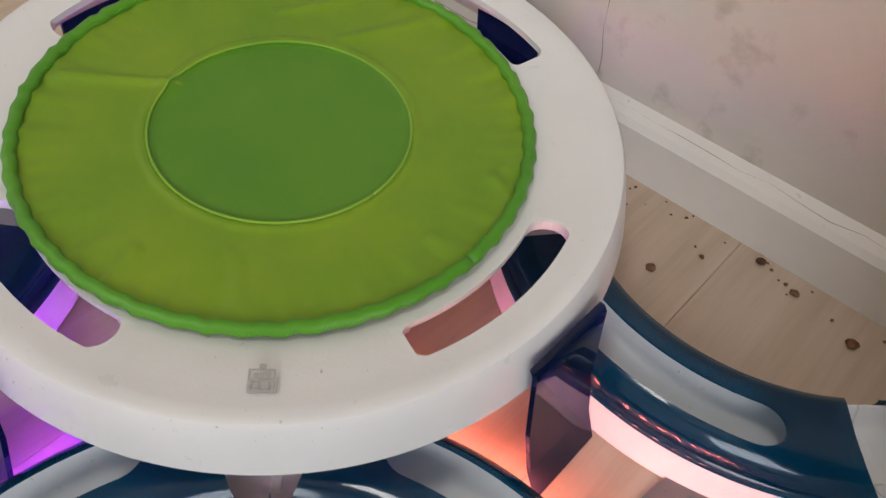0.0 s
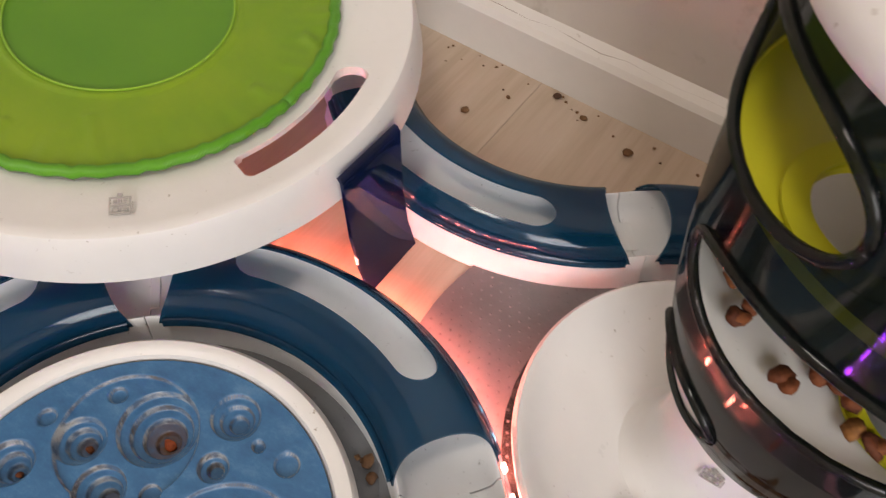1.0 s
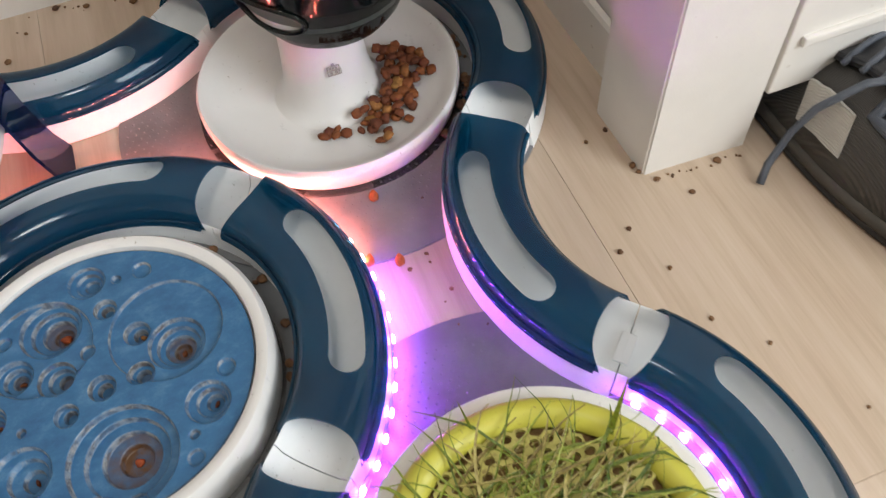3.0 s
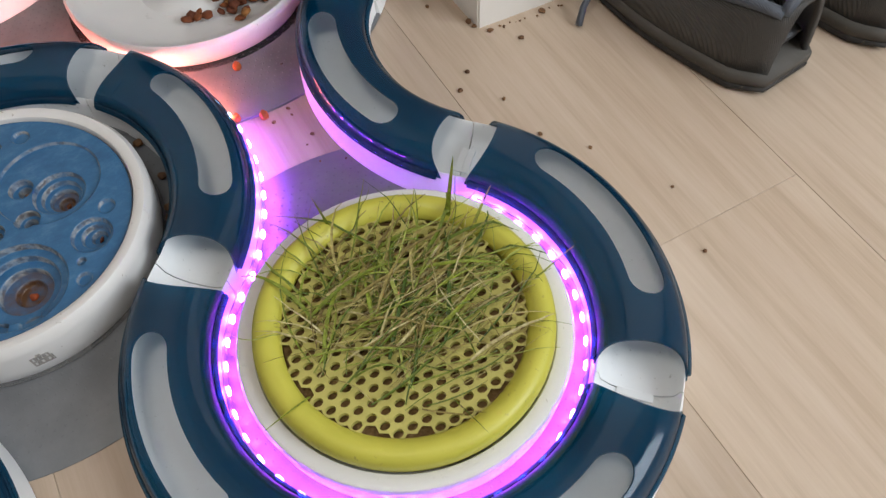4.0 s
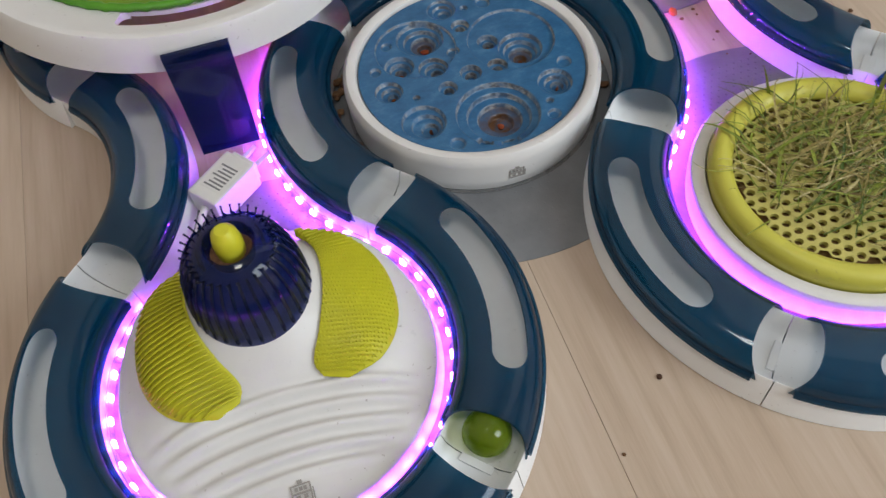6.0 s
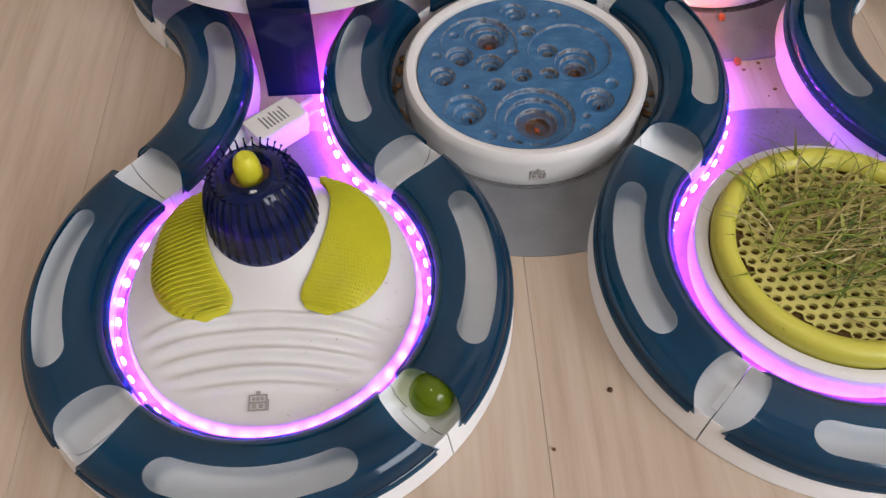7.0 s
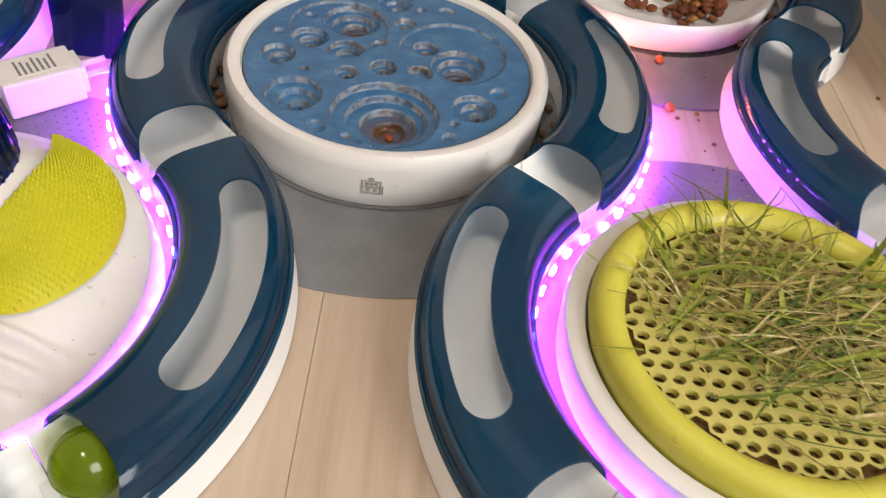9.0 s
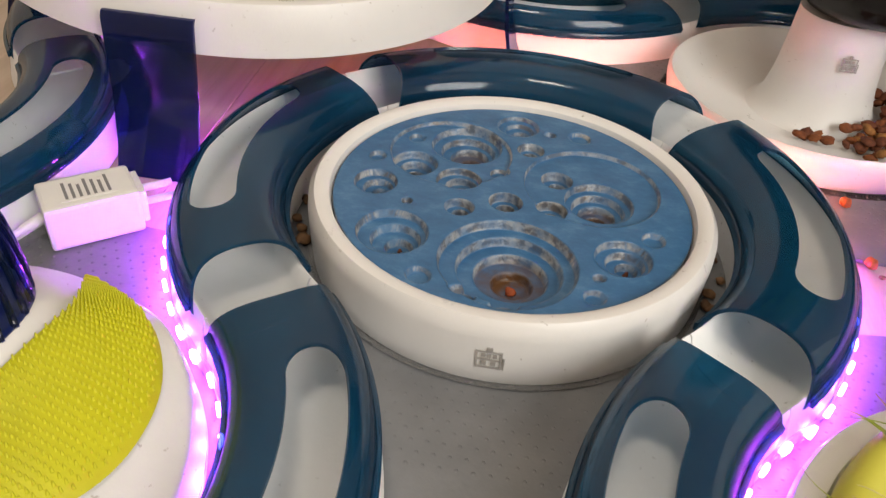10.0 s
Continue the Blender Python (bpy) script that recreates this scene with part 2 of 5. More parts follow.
def part(name, data, material=None, parent=None, label="", m=None):
    """Links a mesh, or a bmesh, as one object under a thing or a part."""
    if isinstance(data, bmesh.types.BMesh):
        me = bpy.data.meshes.new(name)
        bmesh.ops.recalc_face_normals(data, faces=data.faces)
        data.to_mesh(me)
        data.free()
        data = me
    if material and not data.materials:
        data.materials.append(material)
    ob = new(name, data)
    ob.parent = parent
    if m is not None:
        ob.matrix_basis = m
    return tagged(ob, label)


def thing(name, label, category, m=None, group="", kind=""):
    ob = new(name)
    ob.empty_display_size = 0.02
    if m is not None:
        ob.matrix_basis = m
    return tagged(ob, label, category, group, kind)


def box(x0, y0, z0, x1, y1, z1, bevel=0.0, seg=2):
    bm = bmesh.new()
    bmesh.ops.create_cube(bm, size=1, matrix=Matrix.Translation(((x0 + x1) / 2, (y0 + y1) / 2, (z0 + z1) / 2)) @ Matrix.Diagonal((x1 - x0, y1 - y0, z1 - z0, 1)))
    if bevel:
        bmesh.ops.bevel(bm, geom=bm.edges[:], offset=bevel, segments=seg, affect="EDGES", profile=0.6)
    return bm


def lathe(name, profile, mat, seg=96, a0=0.0, a1=360.0, closed=False, angle=40):
    """A turned form from (r, z) pairs; a closed profile gives a solid ring."""
    full = abs(a1 - a0) >= 360
    n = seg if full else seg + 1
    verts, faces, k = [], [], len(profile)
    for i in range(n):
        a = radians(a0 + (a1 - a0) * i / seg)
        for r, z in profile:
            verts.append((r * math.cos(a), r * math.sin(a), z))
    for i in range(seg):
        j = (i + 1) % n
        for p in range(k if closed else k - 1):
            q = (p + 1) % k
            faces.append((i * k + p, j * k + p, j * k + q, i * k + q))
    if closed and not full:
        faces.append(tuple(range(k)))
        faces.append(tuple(reversed(range((n - 1) * k, n * k))))
    me = mesh_of(name, verts, faces, mat)
    bm = bmesh.new()
    bm.from_mesh(me)
    bmesh.ops.remove_doubles(bm, verts=bm.verts, dist=1e-6)
    bmesh.ops.recalc_face_normals(bm, faces=bm.faces)
    bm.to_mesh(me)
    bm.free()
    me.set_sharp_from_angle(angle=radians(angle))
    return me


def tube(name, points, radius, mat, seg=6, taper=None):
    """A round cord through points."""
    verts, faces, n = [], [], len(points)
    pts = [Vector(p) for p in points]
    for i, p in enumerate(pts):
        d = (pts[min(i + 1, n - 1)] - pts[max(i - 1, 0)]).normalized()
        side = d.cross(Vector((0, 0, 1)))
        side = side.normalized() if side.length > 1e-4 else Vector((1, 0, 0))
        up = side.cross(d)
        rad = radius * (taper(i / (n - 1)) if taper else 1)
        for k in range(seg):
            a = 2 * math.pi * k / seg
            verts.append(p + (side * math.cos(a) + up * math.sin(a)) * rad)
    for i in range(n - 1):
        for k in range(seg):
            faces.append((i * seg + k, i * seg + (k + 1) % seg, (i + 1) * seg + (k + 1) % seg, (i + 1) * seg + k))
    faces += [tuple(reversed(range(seg))), tuple(range((n - 1) * seg, n * seg))]
    return mesh_of(name, verts, faces, mat)


# ---- plan: ring radius and the centres of the rings ----
R = 0.145
Q = R * math.sqrt(2)
DIG, PLANT, MASS, TREE, GREENS = (0, 0), (Q, -Q), (-Q, -Q), (Q, Q), (-Q, Q)
EAST, NORTH, WEST = (2 * Q, 0), (0, 2 * Q), (-2 * Q, 0)

# ---- the room ----


def build_room():
    # back wall with its low skirting board
    part("wall_back", box(-1.8, 0.43, 0, 0.47, 0.53, 2.4), WALL)
    tagged(scene.objects["wall_back"], "cream painted rough plaster wall with stains", "wall", kind="structure")
    prof = [(0.43, 0.0), (0.416, 0.0), (0.416, 0.036), (0.4195, 0.0405), (0.43, 0.047)]
    vs = [(x, y, z) for x in (-1.8, 0.392) for y, z in prof]
    fs = [(i, i + 1, i + 6, i + 5) for i in range(4)] + [(0, 4, 3, 2, 1), (5, 6, 7, 8, 9)]
    ob = part("baseboard", fix(mesh_of("baseboard", vs, fs, PAINT, False)))
    tagged(ob, "low cream painted skirting board with dirt along its top", "skirting board", kind="structure")
    pts = [(-0.3 + 0.02 * i, 0.4185 - 0.0012 * math.sin(i * 1.7), 0.0478 + 0.0012 * math.sin(i * 2.3)) for i in range(35)]
    ob = part("trim", tube("trim", pts, 0.00024, CRUMB, 5, lambda u: 0.1 + 0.9 * max(0.0, math.sin(u * 31) * math.sin(u * 13 + 1))))
    tagged(ob, "line of dark dirt in the skirting joint", "dirt", kind="structure")
    pts = [(-0.171 + 0.0008 * math.sin(i * 0.9) + 0.0007 * i, 0.4297, 0.2 - 0.006 * i) for i in range(27)]
    tagged(part("trim", tube("trim", pts, 0.00018, CRUMB, 5, lambda u: 0.2 + 0.8 * abs(math.sin(u * 9)))), "thin dark crack in the wall paint", "crack", kind="structure")
    # side wall: panel with a raised bead, chamfer and post, as one joinery
    side = thing("door_frame", "white painted wooden door frame with worn dirty foot", "door frame", kind="structure")
    part("side_panel", box(0.4195, 0.118, 0.0, 0.47, 0.428, 2.2, 0.001), PAINT, side)
    plinth = bmesh.new()
    prof = [(0.413, 0.0), (0.4135, 0.046), (0.415, 0.05), (0.419, 0.052), (0.419, 0.0)]
    for y in (0.112, 0.322):
        for x, z in prof:
            plinth.verts.new((x - (0.006 if y > 0.2 else 0), y, z))
    plinth.verts.ensure_lookup_table()
    v = plinth.verts
    for i in range(5):
        j = (i + 1) % 5
        plinth.faces.new((v[i], v[j], v[5 + j], v[5 + i]))
    plinth.faces.new([v[i] for i in range(5)])
    plinth.faces.new([v[5 + i] for i in reversed(range(5))])
    part("plinth", plinth, PAINT, side)
    part("bead", box(0.4165, 0.362, 0.052, 0.419, 0.37, 2.2, 0.001), PAINT, side)
    part("corner_block", box(0.393, 0.32, 0.0, 0.42, 0.415, 0.045, 0.002), PAINT, side)
    post = bmesh.new()
    ring = [(0.393, 0.0245), (0.3915, 0.096), (0.4132, 0.117), (0.47, 0.117), (0.478, 0.06), (0.478, 0.0205)]
    lo = [post.verts.new((x, y, 0.0)) for x, y in ring]
    hi = [post.verts.new((x, y, 2.2)) for x, y in ring]
    for i in range(6):
        j = (i + 1) % 6
        post.faces.new((lo[i], lo[j], hi[j], hi[i]))
    post.faces.new(list(reversed(lo))), post.faces.new(hi)
    bmesh.ops.bevel(post, geom=[e for e in post.edges if abs(e.verts[0].co.z - e.verts[1].co.z) > 1], offset=0.0015, segments=2, affect="EDGES")
    part("post", post, PAINT, side)
    # the door beyond the post, a moulded panel standing clear of the floor
    door = thing("door_1", "white painted panelled door, closed", "door", kind="structure")
    part("door_leaf", box(0.4785, 0.018, 0.055, 1.3, 0.056, 2.1, 0.0015), PAINT, door)
    part("door_moulding", box(0.488, 0.0135, 0.098, 1.22, 0.0185, 0.106, 0.0018), PAINT, door)
    part("threshold", box(0.4785, 0.15, 0.0005, 1.3, 0.16, 0.055, 0.001), PAINT, door)
    # closing walls, far from the walk
    ob = part("wall_east", box(2.2, -1.7, 0, 2.3, 0.2, 2.4), WALL)
    tagged(ob, "plain cream wall", "wall", kind="structure")
    ob = part("wall_door", box(1.3, 0.06, 0, 2.2, 0.16, 2.4), WALL)
    tagged(ob, "plain cream wall beside the door", "wall", kind="structure")
    ob = part("wall_west", box(-1.9, -1.7, 0, -1.8, 0.53, 2.4), WALL)
    tagged(ob, "plain cream wall", "wall", kind="structure")
    wall = thing("wall_front", "cream wall with a window opening", "wall", kind="structure")
    part("wall_left", box(-1.9, -1.8, 0, 0.75, -1.7, 2.4), WALL, wall)
    part("wall_right", box(2.15, -1.8, 0, 2.3, -1.7, 2.4), WALL, wall)
    part("wall_below", box(0.75, -1.8, 0, 2.15, -1.7, 0.65), WALL, wall)
    part("wall_above", box(0.75, -1.8, 2.05, 2.15, -1.7, 2.4), WALL, wall)
    win = thing("window_1", "white framed window", "window", kind="structure")
    for x0, x1, z0, z1 in ((0.75, 0.8, 0.65, 2.05), (2.1, 2.15, 0.65, 2.05), (0.8, 2.1, 0.65, 0.7), (0.8, 2.1, 2.0, 2.05)):
        part("window_frame", box(x0, -1.78, z0, x1, -1.72, z1, 0.004), PAINT, win)
    ob = part("ceiling", box(-1.9, -1.8, 2.4, 2.3, 0.53, 2.5), WALL)
    tagged(ob, "plain pale ceiling", "ceiling", kind="structure")
    # unseen lamp body, added to go with the overhead fill
    lamp = thing("ceiling_lamp", "flat square ceiling lamp body, unseen, added for the fill light", "ceiling lamp")
    part("lamp_body", box(-0.43, -0.83, 2.345, 0.03, -0.37, 2.3995, 0.01), WHITE, lamp)


build_room()


# ---- circuit pieces: white trough and petrol-blue arched cover with an oblong hole ----
HALF, WALL_T = 0.0262, 0.0022


def trough_mesh():
    o, i = R + HALF, R - HALF
    prof = [(i - 0.0012, 0.0005), (i, 0.026), (i + 0.0008, 0.0275), (i + WALL_T, 0.0265), (i + 0.0045, 0.0185), (i + 0.011, 0.0138), (R - 0.006, 0.0118), (R + 0.006, 0.0118),
            (o - 0.011, 0.0138), (o - 0.0045, 0.0185), (o - WALL_T, 0.0265), (o - 0.0008, 0.0275), (o, 0.026), (o + 0.0046, 0.0005)]
    return lathe("trough", prof, TROUGH, 48, -44.85, 44.85, True, 50)


def cover_mesh():
    """Arch over the trough from lip to lip, an oblong hole through its crown, scooped ends."""
    gap, hole_a, hole_t, round_a, shift = 40.3, 25.6, 0.345, 5.6, 0.2

    def arch(a, t, lift):
        # t from -1 (inner lip) to 1 (outer lip)
        s = math.sin(t * math.pi / 2)
        z = 0.0235 + 0.02 * (max(0.0, 1 - abs(t) ** 2.5)) ** 0.62 + lift
        rr = R + (HALF + 0.0016 + lift * 0.6) * (0.55 * t + 0.45 * s)
        end = gap - 3.0 * max(0.0, 1 - t * t) + 1.4 * abs(t) ** 6
        aa = radians(a / gap * (gap + (end - gap) * (abs(a) / gap) ** 3))
        return (rr * math.cos(aa), rr * math.sin(aa), z)

    # outer border: even points round the rectangle; inner border: the rounded oblong
    sides = ((-1, -1, 1, -1, 72), (1, -1, 1, 1, 22), (1, 1, -1, 1, 72), (-1, 1, -1, -1, 22))
    border = [(x0 + (x1 - x0) * k / n, y0 + (y1 - y0) * k / n) for x0, y0, x1, y1, n in sides for k in range(n)]
    core = hole_a - round_a
    inner = []
    for x, y in border:
        if abs(y) > 0.999:
            if abs(x) < 0.82:
                inner.append((x / 0.82 * core, y * hole_t))
            else:
                u = (abs(x) - 0.82) / 0.18 * radians(45)
                inner.append((math.copysign(core + round_a * math.sin(u), x), y * hole_t * math.cos(u)))
        else:
            u = radians(45) * y
            inner.append((math.copysign(core + round_a * math.cos(u), x), hole_t * math.sin(u)))
    rows, n = 13, len(border)
    verts, faces = [], []
    for lift in (0.0, -0.0018):
        for k in range(rows):
            f = (k / (rows - 1)) ** 0.85
            for (bx, by), (ia, it) in zip(border, inner):
                verts.append(arch(ia + (bx * gap - ia) * f, it + shift + (by - it - shift) * f, lift))
    for k in range(rows - 1):
        for i in range(n):
            j = (i + 1) % n
            q = (k * n + i, k * n + j, (k + 1) * n + j, (k + 1) * n + i)
            faces.append(q)
            faces.append(tuple(v + rows * n for v in reversed(q)))
    for k in (0, rows - 1):
        for i in range(n):
            j = (i + 1) % n
            faces.append((k * n + i, k * n + j, k * n + j + rows * n, k * n + i + rows * n))
    me = mesh_of("cover", verts, faces, BLUE)
    fix(me)
    me.set_sharp_from_angle(angle=radians(50))
    return me


def lip_mesh(rr):
    prof = [(rr - 0.0021, 0.0225), (rr - 0.0021, 0.0262), (rr, 0.0276), (rr + 0.0021, 0.0262), (rr + 0.0021, 0.0225)]
    return lathe("lip", prof, BLUE, 44, -40.6, 40.6, True, 60)


def build_track():
    trough, cover = trough_mesh(), cover_mesh()
    lip_in, lip_out = lip_mesh(R - HALF - 0.0012), lip_mesh(R + HALF + 0.0012)
    first = thing("track_piece", "white curved toy track piece with petrol-blue arched cover", "toy track", group="ball circuit pieces")
    part("trough", trough, None, first, "pale grey plastic trough")
    c = part("cover", cover, None, first, "glossy petrol-blue cover with oblong hole")
    part("lip", lip_in, None, c)
    part("lip", lip_out, None, c)
    clip = box(R - 0.011, -0.0026, 0.0125, R + 0.011, 0.0026, 0.0142, 0.0002, 1)
    bmesh.ops.transform(clip, matrix=pose(0, 0, 0, 0, 0, 44.0), verts=clip.verts)
    part("joint_tab", clip, TROUGH, first)
    places = [(DIG, (0, 90, 180)), (PLANT, (180, 270, 0)), (MASS, (180, 270, 0)), (TREE, (0, 90)), (GREENS, (90, 180)), (EAST, (180,)), (NORTH, (270,)), (WEST, (0,))]
    done = False
    for (x, y), angles in places:
        for a in angles:
            if not done:
                first.matrix_basis, done = pose(x, y, 0.0004, 0, 0, a), True
            else:
                copy_thing(first, pose(x, y, 0.0004, 0, 0, a))


build_track()


def ball(x, y):
    b = thing("track_ball", "translucent green plastic ball in the track", "toy ball", pose(x, y, 0.0277))
    me = bpy.data.meshes.new("shell")
    bm = bmesh.new()
    bmesh.ops.create_uvsphere(bm, u_segments=32, v_segments=20, radius=0.015)
    bm.to_mesh(me)
    bm.free()
    me.shade_smooth()
    part("shell", me, BALL, b)
    part("seam", lathe("seam", [(0.0149, -0.0005), (0.0153, 0), (0.0149, 0.0005)], BALL, 48), None, b)


ball(-0.093, -0.2975)


# ---- stippled grey mats under the rings ----
def build_mats():
    for k, (x, y) in enumerate((DIG, PLANT, MASS, TREE)):
        rad = (0.1745, 0.1715, 0.1715, 0.1745)[k]
        x, y = x - (0, 0, 0, 0.002)[k], y - (0.0018, 0, 0, 0.0035)[k]
        z = 0.0006 + 0.0012 * k * 0.5
        m = thing("rubber_mat", "round grey rubber mat with fine raised dots under the toy", "mat", pose(x, y, 0), group="round mats")
        part("sheet", lathe("sheet", [(0, 0.0002), (rad, 0.0002), (rad, z), (rad - 0.0006, z + 0.0004), (0, z + 0.0004)], RUBBER_MAT, 96), None, m)
        verts, faces = [], []
        step = 0.0068
        n = int(rad / step) + 1
        for i in range(-n, n + 1):
            for j in range(-n, n + 1):
                px, py = i * step + (step / 2 if j % 2 else 0), j * step * 0.87
                d = math.hypot(px, py)
                if d > rad - 0.004 or d < 0.098:
                    continue
                b = len(verts)
                for q in range(6):
                    a = math.pi * q / 3
                    verts.append((px + 0.0011 * math.cos(a), py + 0.0011 * math.sin(a), z + 0.0003))
                verts.append((px, py, z + 0.0011))
                faces += [(b + q, b + (q + 1) % 6, b + 6) for q in range(6)]
        tagged(part("dots", mesh_of("dots", verts, faces, RUBBER_MAT), None, m), kind="stuff")


build_mats()


def emblem(parent, m, s=1.0):
    """The maker's mark as plain shapes: a small house outline with panes."""
    bm = bmesh.new()
    for x0, y0, x1, y1 in ((-5, 0, -4.2, 9), (4.2, 0, 5, 9), (-4.2, 0, 4.2, 0.8), (-4.2, 4.2, 4.2, 5), (-4.2, 8.4, 4.2, 9), (-1.2, 9.2, 1.2, 11), (-2.8, 1.6, -0.8, 3.6), (0.8, 1.6, 2.8, 3.6), (-3, 5.8, -1.4, 7.6), (-0.8, 5.8, 0.8, 7.6), (1.4, 5.8, 3, 7.6), (5.4, 0, 6.0, 6)):
        b = box(x0 * 0.001 * s, y0 * 0.001 * s, -0.0002, x1 * 0.001 * s, y1 * 0.001 * s, 0.0003)
        tmp = bpy.data.meshes.new("tmp")
        b.to_mesh(tmp)
        b.free()
        bm.from_mesh(tmp)
        bpy.data.meshes.remove(tmp)
    return part("emblem", bm, INK, parent, "small grey printed mark", m)


# ---- crater digger ----
# centre x, y, radius, depth, terraces, drift of the pit
CRATERS = [(0.0023, -0.0563, 0.0323, 0.0141, 4, 0.0038, 0.0028), (0.0410, 0.0181, 0.0358, 0.0027, 1, 0.0000, 0.0000), (0.0452, 0.0072, 0.0177, 0.0116, 4, 0.0003, -0.0007),
           (0.0226, 0.0237, 0.0081, 0.0075, 2, 0.0015, 0.0012), (0.0206, -0.0058, 0.0080, 0.0075, 2, 0.0002, 0.0012), (-0.0367, 0.0349, 0.0334, 0.0025, 1, 0.0000, 0.0000),
           (-0.0293, 0.0473, 0.0194, 0.0116, 4, 0.0038, -0.0001), (-0.0547, 0.0215, 0.0118, 0.0090, 3, 0.0008, 0.0010), (-0.0290, 0.0101, 0.0118, 0.0083, 3, 0.0034, 0.0008),
           (-0.0709, -0.0049, 0.0108, 0.0075, 3, 0.0032, -0.0006), (-0.0543, -0.0452, 0.0170, 0.0083, 3, 0.0049, -0.0026), (-0.0255, -0.0176, 0.0072, 0.0066, 2, 0.0012, 0.0010),
           (-0.0028, -0.0076, 0.0083, 0.0075, 2, 0.0004, 0.0013), (-0.0022, 0.0728, 0.0118, 0.0058, 3, 0.0025, -0.0008), (0.0067, 0.0475, 0.0071, 0.0066, 2, 0.0003, 0.0010),
           (0.0559, -0.0412, 0.0133, 0.0083, 3, 0.0036, 0.0020), (-0.0163, -0.0773, 0.0060, 0.0058, 1, -0.0002, 0.0009), (0.0035, -0.0839, 0.0072, 0.0027, 1, 0.0000, 0.0000),
           (-0.0366, -0.0748, 0.0055, 0.0027, 1, 0.0000, 0.0000), (0.0425, -0.0727, 0.0047, 0.0027, 1, 0.0000, 0.0000), (0.0444, -0.0586, 0.0026, 0.0033, 1, 0.0000, 0.0000),
           (0.0712, -0.0229, 0.0055, 0.0027, 1, 0.0000, 0.0000), (0.0340, 0.0686, 0.0059, 0.0027, 1, 0.0000, 0.0000), (-0.0582, 0.0485, 0.0042, 0.0027, 1, 0.0000, 0.0000),
           (-0.0752, 0.0202, 0.0043, 0.0027, 1, 0.0000, 0.0000), (-0.0520, -0.0185, 0.0025, 0.0033, 1, 0.0000, 0.0000), (-0.0082, 0.0216, 0.0050, 0.0027, 1, 0.0000, 0.0000),
           (0.0169, 0.0678, 0.0029, 0.0033, 1, 0.0000, 0.0000)]


def disc_height(x, y):
    """Sunk terraces: nested circles that creep towards the pit."""
    z = 0.0
    for cx, cy, rad, depth, n, sx, sy in CRATERS:
        if abs(x - cx) > rad * 1.1 or abs(y - cy) > rad * 1.1:
            continue
        for k in range(n):
            f = k / n
            u = (rad * (1 - f * 0.93) - math.hypot(x - cx - sx * f * 1.2, y - cy - sy * f * 1.2)) / 0.0009 + 0.5
            if u > 0:
                u = min(1.0, u)
                z -= depth * (1.5 if n > 1 else 1.0) / n * u * u * (3 - 2 * u)
    return max(z, -0.0228) * min(1.0, max(0.0, (0.0905 - math.hypot(x, y)) / 0.003))


def build_digger():
    d = thing("food_digger", "white round feeder with worn blue cratered disc", "cat feeder", pose(-0.0005, -0.005, 0.0012))
    prof = [(0.0, 0.0004), (0.1015, 0.0004), (0.1026, 0.002), (0.1035, 0.012), (0.1045, 0.028), (0.1042, 0.0335), (0.1012, 0.0374), (0.097, 0.0378), (0.0938, 0.0358), (0.0925, 0.031), (0.092, 0.012), (0.0, 0.008)]
    part("bowl", lathe("bowl", prof, WHITE, 120), None, d, "white plastic bowl with rounded rim")
    nr, na, rad = 170, 480, 0.0922
    verts, faces = [(0, 0, 0.0335 + disc_height(0, 0))], []
    for i in range(1, nr + 1):
        for j in range(na):
            r, a = rad * i / nr, 2 * math.pi * j / na
            x, y = r * math.cos(a), r * math.sin(a)
            verts.append((x, y, 0.0335 + disc_height(x, y) - (0.0012 if i == nr else 0)))
    faces += [(0, 1 + j, 1 + (j + 1) % na) for j in range(na)]
    for i in range(nr - 1):
        for j in range(na):
            p, q = 1 + i * na, 1 + (i + 1) * na
            faces.append((p + j, q + j, q + (j + 1) % na, p + (j + 1) % na))
    part("crater_disc", mesh_of("crater_disc", verts, faces, CRATER), None, d, "worn blue rubber disc with terraced craters, shade painted into steps and pits")
    emblem(d, pose(0.0, -0.1038, 0.0115, 93.5, 0, 0), 1.15)
    part("base_ring", lathe("base_ring", [(0.09, 0.0), (0.1042, 0.0), (0.1052, 0.0009), (0.09, 0.0009)], FOOT, 96, closed=True), None, d)


build_digger()


